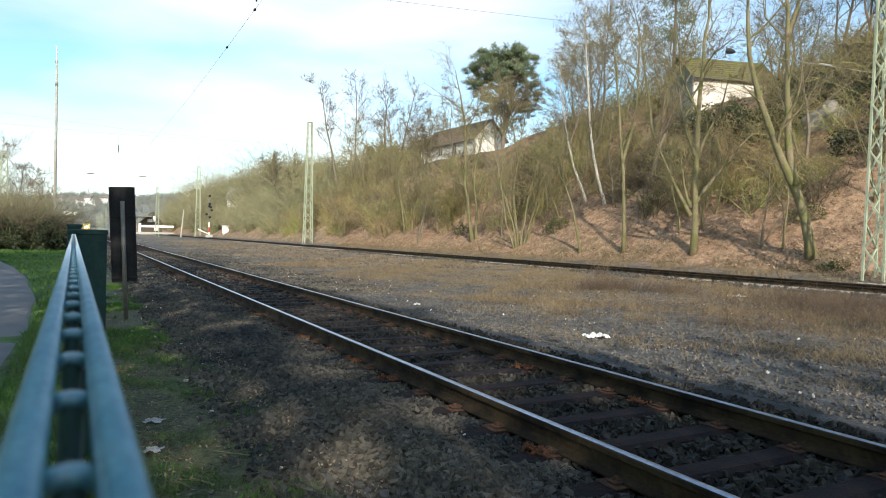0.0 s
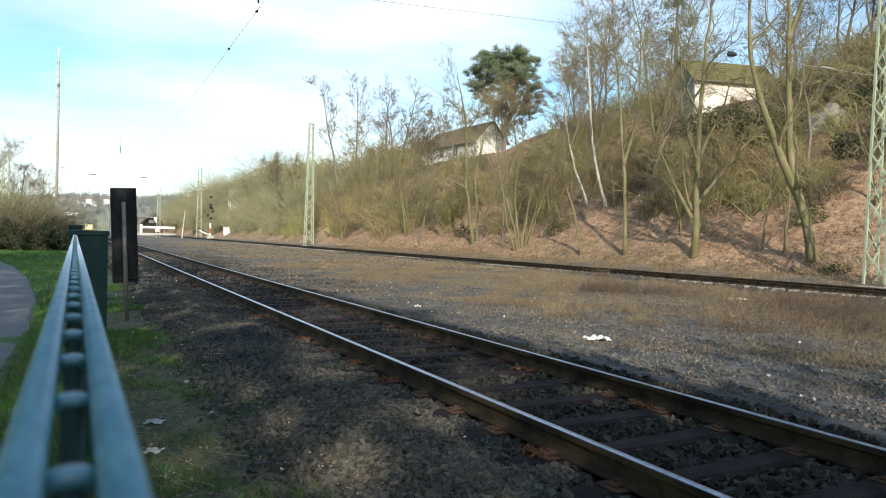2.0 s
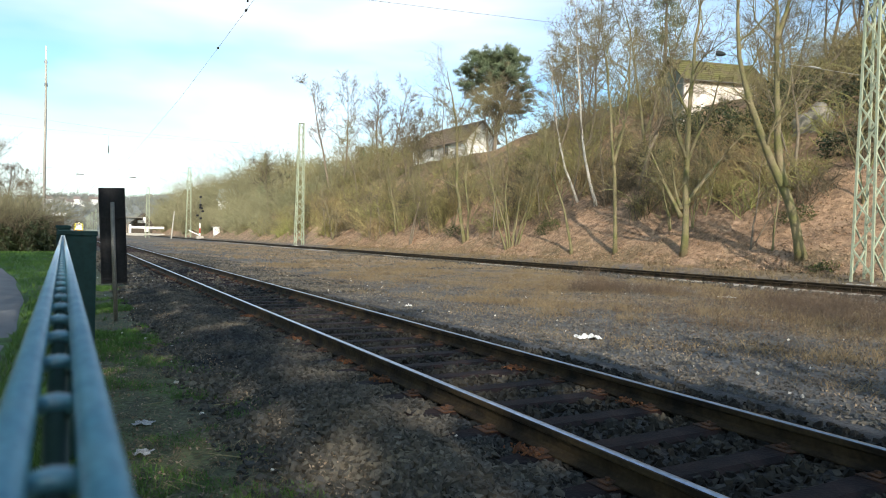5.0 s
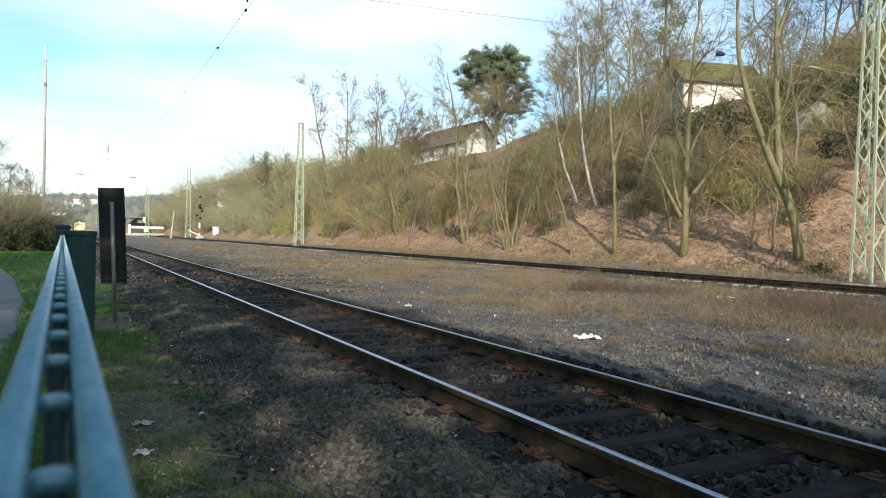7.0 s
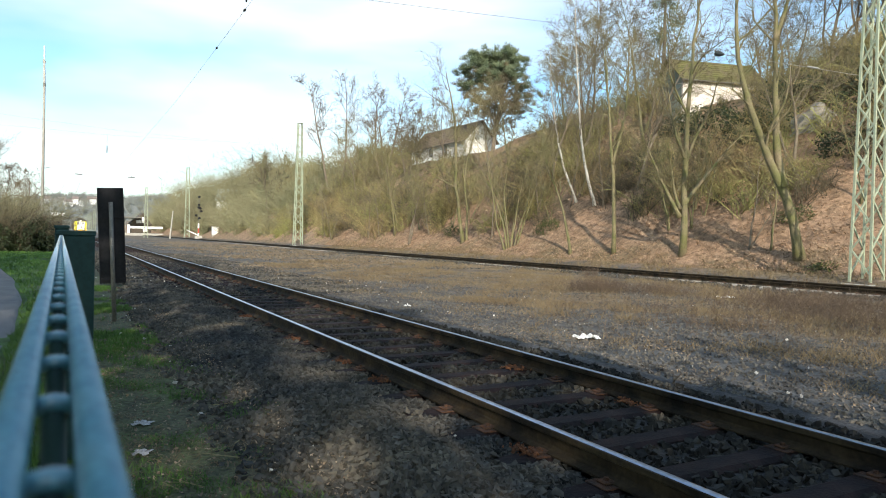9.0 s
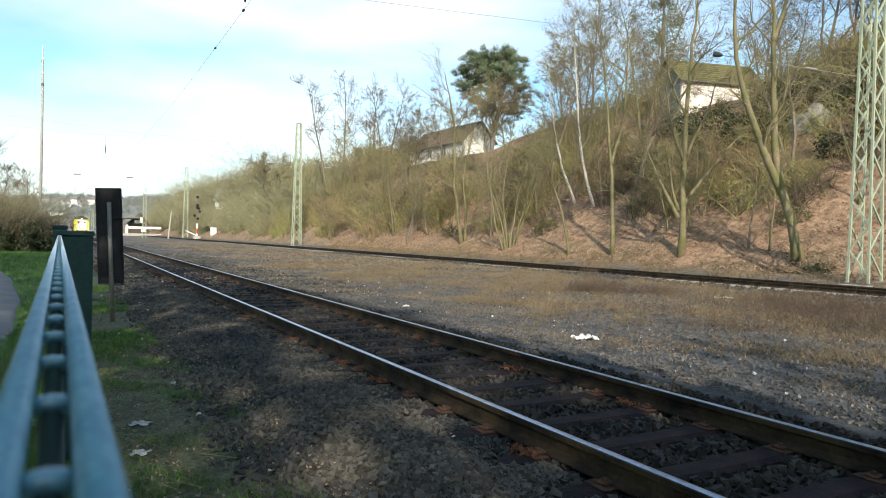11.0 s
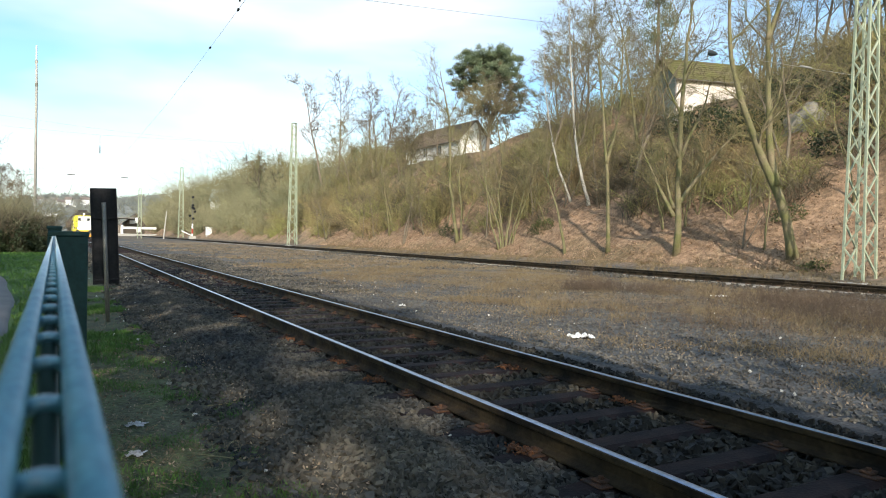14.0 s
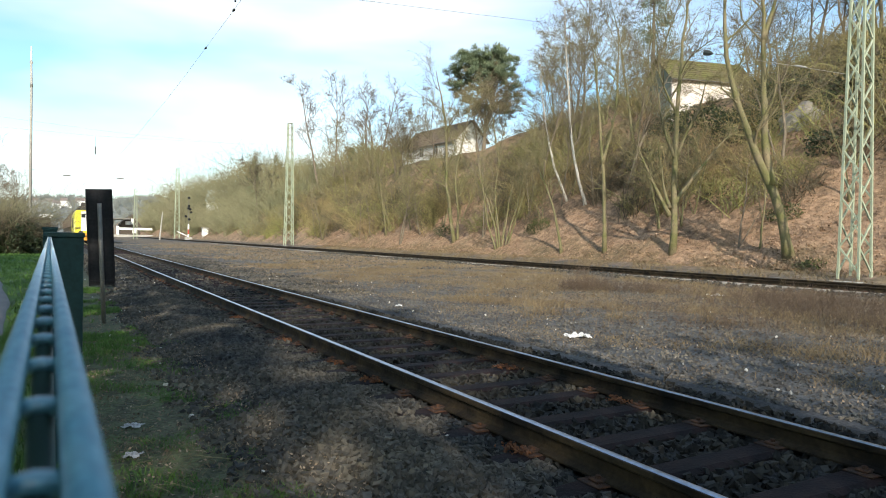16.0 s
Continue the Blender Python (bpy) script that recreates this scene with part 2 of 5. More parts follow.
def fast_mesh(name, verts, tris, material):
    """A large mesh of triangles from arrays."""
    me = bpy.data.meshes.new(name)
    verts, tris = np.ascontiguousarray(verts, dtype=np.float32), np.ascontiguousarray(tris, dtype=np.int32)
    me.vertices.add(len(verts))
    me.vertices.foreach_set("co", verts.ravel())
    me.loops.add(tris.size)
    me.loops.foreach_set("vertex_index", tris.ravel())
    me.polygons.add(len(tris))
    me.polygons.foreach_set("loop_start", np.arange(0, tris.size, 3, dtype=np.int32))
    me.update(calc_edges=True)
    me.shade_flat()
    me.materials.append(material)
    return me


def stuff(name, verts, tris, material, label, category):
    return thing(name, label, category, data=fast_mesh(name, verts, tris, material), kind="stuff")


rng = np.random.default_rng(7)


def smooth_step(a, b, x):
    t = np.clip((x - a) / (b - a), 0, 1)
    return t * t * (3 - 2 * t)


def wave(x, y, s, k=0):
    """Gentle uneven ground."""
    return (np.sin(x / s + 1.7 * k) * np.cos(y / s * 0.83 + k) + 0.5 * np.sin(x / s * 2.3 + y / s * 1.9 + k * 2.1) + 0.3 * np.cos(y / s * 4.1 - x / s * 3.3))


TOE = 26.0


def crest(y):
    """Height of the slope's edge along the railway."""
    return 15.2 - 2.2 * np.exp(-((y - 66) / 14.0) ** 2) - 1.0 * np.exp(-((y - 95) / 20.0) ** 2) - 6.0 * smooth_step(150, 330, y) + 0.5 * np.sin(y / 7.0)


def ground_z(x, y):
    x, y = np.asarray(x, float), np.asarray(y, float)
    z = 0.03 * wave(x, y, 1.9) * smooth_step(5, 8, x) + 0.03 * wave(x, y, 1.3, 1) * (1 - smooth_step(0.5, 1.5, x))
    z = z + 0.35 * smooth_step(23.0, 26.0, x)
    up = np.maximum(x - TOE, 0.0) * 0.72 + 0.35 * wave(x, y, 3.7, 2) * smooth_step(26, 30, x) + 0.12 * wave(x, y, 1.1, 3) * smooth_step(26, 28, x)
    top = crest(y) + 0.10 * np.maximum(x - 47.0, 0) - 0.00035 * np.maximum(x - 47.0, 0) ** 2
    z = z + np.where(x > TOE, -np.logaddexp(-up * 1.2, -top * 1.2) / 1.2 + np.log(1 + np.exp(-top * 1.2)) / 1.2, 0.0)
    terrace = 1 - smooth_step(4.0, 8.0, np.hypot(x - 44.2, y - 36.6))
    yard = smooth_step(36.5, 39.5, x) * (1 - smooth_step(48, 54, x)) * smooth_step(62, 68, y) * (1 - smooth_step(88, 94, y))
    return z - np.maximum(z - 12.3, 0) * terrace - np.maximum(z - 11.4, 0) * yard


def bank(x):
    """Rise of a track's ballast bed at the distance x from its middle."""
    return 0.012 * (1 - smooth_step(1.25, 2.3, np.abs(x)))


# ---- the large structure ----
def build_ground():
    xs = np.concatenate([np.linspace(-420, -40, 14), np.linspace(-36, -6, 14), np.linspace(-5, 9, 71), np.linspace(9.4, 26, 40), np.linspace(26.6, 62, 60), np.linspace(66, 420, 20)])
    ys = np.concatenate([np.linspace(-120, -12, 14), np.linspace(-10, 24, 110), np.linspace(24.7, 110, 110), np.linspace(113, 330, 50), np.linspace(345, 1600, 24)])
    X, Y = np.meshgrid(xs, ys, indexing="ij")
    Z = ground_z(X, Y) + bank(X - 3.376) + bank(X - 21.2)
    nx, ny = X.shape
    k = np.arange(nx * ny).reshape(nx, ny)
    a, b, c, d = k[:-1, :-1].ravel(), k[1:, :-1].ravel(), k[1:, 1:].ravel(), k[:-1, 1:].ravel()
    me = fast_mesh("ground", np.stack([X, Y, Z], -1).reshape(-1, 3), np.concatenate([np.stack([a, b, c], 1), np.stack([a, c, d], 1)]), GROUND)
    me.polygons.foreach_set("use_smooth", [True] * len(me.polygons))
    return thing("ground", "stony railway ground with dry grass and a leaf-covered bank", "ground", data=me, kind="structure")


ground = build_ground()


def build_path():
    g = Geo()
    vs, fs = [], []
    ys = [-30 + i * 1.5 for i in range(70)]
    for i, y in enumerate(ys):
        left, right = path_edges(y)
        for x, z in ((left - 0.05, -0.05), (left, 0.018), ((left + right) / 2, 0.04), (right, 0.018), (right + 0.05, -0.05)):
            vs.append((x + 0.03 * math.sin(y * 3.1 + x), y, z + 0.02))
    for i in range(len(ys) - 1):
        for k in range(4):
            fs.append((i * 5 + k, i * 5 + k + 1, i * 5 + k + 6, i * 5 + k + 5))
    g.add(vs, fs)
    thing("pavement", "grey worn tarmac footpath beside the grass", "path", data=g.mesh("pavement", TARMAC, True), kind="structure")


def path_edges(y):
    right = -0.62 - 0.0044 * max(y - 9, 0) ** 2
    return right - 2.2, right


build_path()

RAIL_OUTLINE = [(-0.0625, 0.0), (0.0625, 0.0), (0.0625, 0.012), (0.016, 0.028), (0.0085, 0.045), (0.0085, 0.098), (0.0335, 0.112), (0.0335, 0.143), (0.027, 0.1476),
                (-0.027, 0.1476), (-0.0335, 0.143), (-0.0335, 0.112), (-0.0085, 0.098), (-0.0085, 0.045), (-0.016, 0.028), (-0.0625, 0.012)]
HEAD_OUTLINE = [(-0.027, 0.1478), (0.027, 0.1478), (0.024, 0.1492), (0.012, 0.1514), (-0.012, 0.1514), (-0.024, 0.1496)]
SPACING = 0.575


def sleeper_mesh(name, material, length=2.5):
    """A trough of pressed steel with rounded shoulders and dipped ends."""
    g = Geo()
    ring = [(-0.130, -0.085), (-0.118, -0.02), (-0.075, 0.0), (0.075, 0.0), (0.118, -0.02), (0.130, -0.085)]
    cuts = [(-length / 2, -0.075), (-length / 2 + 0.10, -0.012), (-0.9, 0.0), (0.9, 0.0), (length / 2 - 0.10, -0.012), (length / 2, -0.075)]
    vs = [(x, y, z + drop) for x, drop in cuts for y, z in ring]
    fs = [(i * 6 + k, i * 6 + k + 1, i * 6 + k + 7, i * 6 + k + 6) for i in range(5) for k in range(5)]
    fs += [tuple(range(6)), tuple(reversed(range(30, 36)))]
    g.add(vs, fs)
    return g.mesh(name, material)


def clip_mesh():
    g = Geo()
    g.box(-0.075, -0.085, 0.0, 0.06, 0.085, 0.010, 0.004)
    g.box(-0.04, -0.04, 0.009, 0.055, 0.04, 0.026, 0.006)
    g.tube([(0.0, 0, 0.024), (0.0, 0, 0.042)], 0.016, 6)
    return g.mesh("rail_clip", RUST)


def build_track(name, label, x, base, y0, y1, first, near, dull=False):
    """Two rails on steel sleepers; the near sleepers are pieces of their own, the far ones are joined."""
    track = thing(name, label, "railway track", pose(x, 0, base), kind="structure")
    rail = Geo().prism(RAIL_OUTLINE, y0, y1).mesh("rail", RAIL_SIDE)
    head = Geo().prism(HEAD_OUTLINE, y0, y1).mesh("running_surface", RAIL_SIDE if dull else RAIL_TOP)
    for s in (-1, 1):
        r = part("rail", rail, None, track)
        r.location = (s * 0.752, 0, 0.010)
        part("running_surface", head, None, r, "" if dull else "polished bright running surface")
    wood = SLEEPER_PALE if dull else SLEEPER
    one, clip = sleeper_mesh("sleeper", wood), clip_mesh()
    far = Geo()
    y = first
    while y < y1:
        if y < near:
            s = part("sleeper", one, None, track)
            s.location = (rng.uniform(-0.015, 0.015), y, 0.012 if dull else 0.004)
            s.rotation_euler = (0, 0, rng.uniform(-0.012, 0.012))
            if y < near * 0.62:
                for sx in (-0.752, 0.752):
                    for k in (-1, 1):
                        c = part("rail_clip", clip, None, s)
                        c.location, c.rotation_euler = (sx + k * 0.088, 0, 0.0), (0, 0, 0 if k < 0 else math.pi)
        else:
            far.box(-1.25, y - 0.12, -0.08, 1.25, y + 0.12, 0.004, 0.03) if y < 110 else None
        y += SPACING
    if far.v:
        tagged(part("far_sleepers", far, wood, track), kind="stuff")


build_track("track_near", "railway track with shiny rails on rusty steel sleepers", 3.376, 0.040, -14, 520, -13.95, 46)
build_track("track_far", "disused track with brown rusty rails", 21.2, 0.045, -30, 480, -29.9, 62, True)


# ---- fence, post and board beside the track ----
def build_fence():
    """A double-rod mesh panel seen from just above its top edge."""
    fence = thing("mesh_fence", "green double-rod mesh fence with blue sky sheen along its top", "fence", pose(0, 0, 0, 0, 0, 0.32))
    top = 1.3379 - 0.0355
    # Top rods take the sheen colour; lower and upright rods a darker, shaded one.
    for z in [top - 0.2 * i for i in range(7)]:
        for s in (-1, 1):
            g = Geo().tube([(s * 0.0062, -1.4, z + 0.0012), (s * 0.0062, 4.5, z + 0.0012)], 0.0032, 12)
            part("horizontal_rod", g, FENCE_SHEEN if z == top else GREEN_DARK, fence, smooth=True)
    rod = Geo().tube([(0, 0, 0.03), (0, 0, top - 0.0015)], 0.0024, 8).mesh("vertical_rod", GREEN_DARK, True)
    weld = Geo().tube([(-0.0045, 0, top - 0.0012), (0.0, 0, top - 0.0004), (0.0045, 0, top - 0.0012)], 0.0021, 8).mesh("weld_bar", FENCE_SHEEN, True)
    y = -1.339
    while y < 4.5:
        v = part("vertical_rod", rod, None, fence)
        v.location = (0, y, 0)
        part("weld_bar", weld, None, v)
        y += 0.05


build_fence()


def build_gate_post(x, y, w, d, h, label):
    post = thing("gate_post", label, "post", pose(x, y, 0))
    part("shaft", Geo().box(-w / 2, -d / 2, -0.02, w / 2, d / 2, h - 0.03, 0.004), GREEN_DARK, post)
    part("cap", Geo().box(-w / 2 - 0.006, -d / 2 - 0.006, h - 0.03, w / 2 + 0.006, d / 2 + 0.006, h, 0.005), GREEN_DARK, post)
    return post


build_gate_post(0.05, 4.62, 0.20, 0.22, 1.333, "wide dark green steel gate post with flat cap")
build_gate_post(-0.035, 7.0, 0.11, 0.12, 1.375, "dark green steel post with flat cap further along")


def build_board():
    sign = thing("trackside_board", "tall black trackside board seen from behind on a grey post", "sign", pose(0.64, 11.14, 0, 0, -2.6, 0))
    part("panel", Geo().box(-0.175, -0.012, 0.56, 0.175, 0.012, 1.97, 0.004), BLACK, sign)
    for x in (-0.166, 0.166):
        part("edge_fold", Geo().box(x - 0.009, -0.035, 0.57, x + 0.009, -0.013, 1.96, 0.002), BLACK, sign)
    part("pole", Geo().tube([(0, -0.045, -0.05), (0, -0.045, 1.76)], 0.031, 10), GREY_STEEL, sign, "grey galvanised pole", True)
    for z in (0.62, 1.53):
        part("bracket", Geo().box(-0.155, -0.03, z - 0.015, 0.155, -0.012, z + 0.015, 0.003), BLACK, sign)


build_board()


# ---- lattice masts ----
def build_mast(name, label, x, y, z0, h, w0=0.56, w1=0.26, turn=0.0):
    mast = thing(name, label, "mast", pose(x, y, z0, 0, 0, turn), group="lattice masts along the line")
    def corner(k, z):
        w = (w0 + (w1 - w0) * z / h) / 2
        return Vector((w * (1 if k in (0, 3) else -1), w * 0.9 * (1 if k in (0, 1) else -1), z))
    for k in range(4):
        part("leg", Geo().beam(corner(k, 0.0), corner(k, h), w0 * 0.095), MAST_GREEN, mast)
    for k in range(4):
        g, z, flip = Geo(), 0.25, False
        while z < h - 0.3:
            step = (0.62 + 0.25 * (1 - z / h)) * (0.6 + 0.55 * w0)
            p, q = (k, (k + 1) % 4) if flip else ((k + 1) % 4, k)
            g.beam(corner(p, z), corner(q, min(z + step, h)), w0 * 0.068)
            z += step
            flip = not flip
        part("lattice", g, MAST_GREEN, mast)
    part("footing", Geo().box(-w0 * 0.75, -w0 * 0.75, -0.5, w0 * 0.75, w0 * 0.75, -0.06, 0.03), CONCRETE, mast, "concrete footing")
    part("top_plate", Geo().box(-w1 / 2 - 0.03, -w1 / 2 - 0.03, h - 0.04, w1 / 2 + 0.03, w1 / 2 + 0.03, h + 0.02, 0.01), MAST_GREEN, mast)
    return mast


MAST = "tall pale green steel lattice mast beside the line"
build_mast("lattice_mast", MAST, 24.75, 13.68, 0.2, 13.5, 0.80, 0.42)
build_mast("lattice_mast", MAST, 24.5, 80.4, 0.2, 14.7, 0.95, 0.5)
build_mast("lattice_mast", MAST, 24.5, 167.0, 0.2, 16.3, 1.1, 0.6)


# ---- plants ----
BARK = mat("mossy_bark", (0.15, 0.15, 0.055), (0.235, 0.19, 0.115), 1.6, 0.9, 0.8, fine=10, c=(0.07, 0.062, 0.042), vary=0.2)
BARK_GREY = mat("grey_brown_bark", (0.15, 0.12, 0.085), (0.21, 0.17, 0.125), 2.0, 0.9, 0.5, vary=0.2)
BIRCH = mat("birch_bark", (0.62, 0.58, 0.52), (0.50, 0.46, 0.40), 1.2, 0.8, 0.3, c=(0.10, 0.085, 0.07))
TWIG = mat("twig_bark", (0.175, 0.165, 0.075), (0.235, 0.195, 0.105), 0.6, 0.9, 0.0, vary=0.3)
TWIG_DARK = mat("dark_twig_bark", (0.095, 0.080, 0.050), (0.15, 0.118, 0.075), 0.6, 0.9, 0.0, vary=0.6)
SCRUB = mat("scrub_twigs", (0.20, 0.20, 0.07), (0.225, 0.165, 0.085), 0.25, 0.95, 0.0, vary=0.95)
# Greyer than SCRUB: distance haze put into the colour; hedge bushes share it.
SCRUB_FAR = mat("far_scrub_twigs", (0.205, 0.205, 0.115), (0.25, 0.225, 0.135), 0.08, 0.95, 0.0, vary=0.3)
IVY = mat("dark_ivy_leaf", (0.022, 0.034, 0.012), (0.040, 0.058, 0.018), 0.8, 0.6, 0.0, vary=0.4)
NEEDLE = mat("pine_needles", (0.13, 0.175, 0.10), (0.18, 0.215, 0.125), 0.7, 0.8, 0.0, vary=0.35)
BLADE = mat("grass_blades", (0.048, 0.120, 0.017), (0.085, 0.165, 0.028), 1.3, 0.8, 0.0, vary=0.35)
STRAW = mat("dry_grass", (0.175, 0.125, 0.068), (0.27, 0.205, 0.115), 0.9, 0.9, 0.0, vary=0.4)
LEAF = mat("fallen_leaves", (0.27, 0.175, 0.105), (0.45, 0.31, 0.205), 0.5, 0.9, 0.0, vary=0.6)


def cones(base, mid, tip, r):
    """Thin three-sided tapering stems through base, mid and tip; r at the base."""
    n = len(base)
    d = tip - base
    d /= np.linalg.norm(d, axis=1, keepdims=True) + 1e-9
    ref = np.where(np.abs(d[:, 2:3]) > 0.8, np.array([[1.0, 0, 0]]), np.array([[0, 0, 1.0]]))
    u = np.cross(d, ref)
    u /= np.linalg.norm(u, axis=1, keepdims=True)
    w = np.cross(d, u)
    vs = []
    for p, k in ((base, 1.0), (mid, 0.62)):
        for a in (0, 2.0944, 4.1888):
            vs.append(p + (u * math.cos(a) + w * math.sin(a)) * (r * k)[:, None])
    vs.append(tip)
    V = np.stack(vs, 1).reshape(-1, 3)
    t = []
    for k in range(3):
        j = (k + 1) % 3
        t += [(k, j, j + 3), (k, j + 3, k + 3), (k + 3, j + 3, 6)]
    T = (np.arange(n)[:, None, None] * 7 + np.array(t)[None]).reshape(-1, 3)
    return V, T


def blades(base, tip, width):
    """Narrow upright leaves, each a bent pair of triangles."""
    n = len(base)
    a = rng.uniform(0, 6.283, n)
    side = np.stack([np.cos(a), np.sin(a), np.zeros(n)], 1) * width[:, None] / 2
    mid = base * 0.45 + tip * 0.55 + np.array([0, 0, 0.12]) * np.linalg.norm(tip - base, axis=1)[:, None]
    V = np.stack([base - side, base + side, mid + side * 0.7, mid - side * 0.7, tip], 1).reshape(-1, 3)
    T = (np.arange(n)[:, None, None] * 5 + np.array([(0, 1, 2), (0, 2, 3), (3, 2, 4)])[None]).reshape(-1, 3)
    return V, T


def flakes(centre, size, tilt=0.5):
    """Small four-cornered leaves lying or hanging any way."""
    n = len(centre)
    nrm = rng.normal(0, tilt, (n, 3)) + np.array([0, 0, 1.0])
    nrm /= np.linalg.norm(nrm, axis=1, keepdims=True)
    u = np.cross(nrm, rng.normal(0, 1, (n, 3)))
    u /= np.linalg.norm(u, axis=1, keepdims=True)
    w = np.cross(nrm, u)
    s = size[:, None]
    V = np.stack([centre - u * s, centre + w * s * 0.55, centre + u * s + nrm * s * 0.25, centre - w * s * 0.55], 1).reshape(-1, 3)
    T = (np.arange(n)[:, None, None] * 4 + np.array([(0, 1, 2), (0, 2, 3)])[None]).reshape(-1, 3)
    return V, T


def join(parts):
    vs, ts, k = [], [], 0
    for v, t in parts:
        vs.append(v)
        ts.append(t + k)
        k += len(v)
    return np.concatenate(vs), np.concatenate(ts)


def limb(rnd, start, way, length, r0, r1, n, bend, rise):
    """A wandering line of n + 1 points with its radii."""
    pts, rad = [Vector(start)], [r0]
    d = Vector(way).normalized()
    for i in range(n):
        d = (d + Vector((rnd.gauss(0, bend), rnd.gauss(0, bend), rnd.gauss(0, bend * 0.6) + rise))).normalized()
        pts.append(pts[-1] + d * length / n)
        rad.append(r0 + (r1 - r0) * (i + 1) / n)
    return pts, rad


def smooth_line(ctrl, n):
    """n + 1 points on a soft curve through a few control points."""
    c = [Vector(p) for p in ctrl]
    c = [c[0] * 2 - c[1]] + c + [c[-1] * 2 - c[-2]]
    out = []
    for i in range(n + 1):
        u = i / n * (len(c) - 3)
        k = min(int(u), len(c) - 4)
        t = u - k
        p, q, r, w = c[k:k + 4]
        out.append((q * 2 + (r - p) * t + (p * 2 - q * 5 + r * 4 - w) * t * t + (q * 3 - p - r * 3 + w) * t ** 3) * 0.5)
    return out


def grow(rnd, stems, limbs=11, twigs=5, fine=5, first=0.3, reach=0.42, rise=0.07, thick=1.0, subs=3):
    """Trunk and limbs as tubes, twigs as thin cones. stems: (control points or start, way, length, radius)."""
    trunk, crown = Geo(), Geo()
    tb, tm, tt, tr = [], [], [], []

    def twig(p, way, length, r):
        q = p + way * length
        tb.append(p[:])
        tm.append((p * 0.5 + q * 0.5 + Vector((rnd.gauss(0, 0.10), rnd.gauss(0, 0.10), rnd.gauss(0, 0.08))) * length)[:])
        tt.append((q + Vector((0, 0, rnd.uniform(-0.05, 0.15) * length)))[:])
        tr.append(r)
        return q

    def around(d, spread):
        o = d.orthogonal().normalized()
        o.rotate(Matrix.Rotation(rnd.uniform(0, 6.283), 3, d))
        return (d + o * spread).normalized()

    def bushy(lp, lr, ln, n, start):
        """Twigs and side twigs along one limb."""
        last = len(lp) - 1
        for j in range(n):
            g = start + (1 - start) * (j + rnd.random()) / n
            m = min(int(g * last), last - 1)
            a = lp[m].lerp(lp[m + 1], g * last - m)
            e = (lp[m + 1] - lp[m]).normalized()
            w = around(e, rnd.uniform(0.5, 1.3))
            tl = (ln * 0.3 + 0.25) * rnd.uniform(0.5, 1.15)
            q = twig(a, w, tl, max(lr[m] * 0.4, 0.0075 * thick))
            for _ in range(fine):
                twig(a.lerp(q, rnd.uniform(0.2, 1.0)), around(w, rnd.uniform(0.5, 1.5)), tl * rnd.uniform(0.3, 0.75), 0.0058 * thick)

    first_line = None
    for start, way, length, radius in stems:
        if isinstance(start, int):
            start = first_line[start][:]
        if way is None:
            pts = [p + Vector((rnd.gauss(0, 0.012), rnd.gauss(0, 0.03), 0)) * length * 0.12 for p in smooth_line(start, 12)]
            rad = [radius * (0.90 - 0.74 * (i / 12) ** 1.15) * rnd.uniform(0.95, 1.05) for i in range(13)]
        else:
            pts, rad = limb(rnd, start, way, length, radius * 0.82, radius * 0.08, 12, 0.075, 0.012)
        last = len(pts) - 1
        first_line = first_line or pts
        rad[0] *= 1.35
        trunk.tube(pts, rad, 9)
        for i in range(limbs):
            f = first + (0.98 - first) * (i + rnd.random()) / limbs
            k = min(int(f * last), last - 1)
            p = pts[k].lerp(pts[k + 1], f * last - k)
            d = (pts[k + 1] - pts[k]).normalized()
            ln = (length * reach * (1.02 - 0.66 * f) + 0.4) * rnd.uniform(0.55, 1.3)
            lp, lr = limb(rnd, p, around(d, rnd.uniform(0.6, 1.5)), ln, min(rad[k] * 0.5, (0.014 + 0.011 * ln) * thick), 0.007 * thick, 6, 0.17, rise)
            crown.tube(lp, lr, 5, False)
            bushy(lp, lr, ln, twigs, 0.35)
            for j in range(subs):
                m = rnd.randint(1, 4)
                sl = ln * rnd.uniform(0.35, 0.65)
                sp, sr = limb(rnd, lp[m], around((lp[m + 1] - lp[m]).normalized(), rnd.uniform(0.6, 1.2)), sl, lr[m] * 0.65, 0.006 * thick, 4, 0.2, rise * 0.8)
                crown.tube(sp, sr, 4, False)
                bushy(sp, sr, sl, twigs, 0.2)
    return trunk, crown, cones(np.array(tb), np.array(tm), np.array(tt), np.array(tr))


def spine(*steps, depth=0.0):
    """Control points from offsets (across the slope's face, up), with a little lean into the slope."""
    return [(a * 0.88 + depth * z, -a * 0.474, z) for a, z in steps]


def plant(name, label, x, y, seed, stems, bark, twig, thick=1.0, sink=0.15, **kw):
    """A bare tree at x, y: stems of (offset x, offset y, lean right, lean along, length, radius), or of (spine, radius)."""
    rnd = random.Random(seed)
    made = []
    for s in stems:
        if len(s) == 2:
            made.append((s[0], None, s[0][-1][2] - s[0][0][2], s[1]))
        else:
            made.append((s[6] if len(s) > 6 else (s[0], s[1], -sink), (s[2], s[3], 1.0), s[4], s[5]))
    trunk, crown, thin = grow(rnd, made, thick=thick, **kw)
    tree = thing(name, label, "tree", pose(x, y, float(ground_z(x, y))))
    part("trunk", trunk, bark, tree, smooth=True)
    part("crown", crown, bark if bark != BIRCH else BARK_GREY, tree, smooth=True)
    tagged(part("twig_growth", fast_mesh("twig_growth", *thin, twig), None, tree), kind="stuff")
    return tree


def leaning(right, up=1.0):
    """World lean for a lean across the view of the slope."""
    return right * 0.88, -right * 0.474


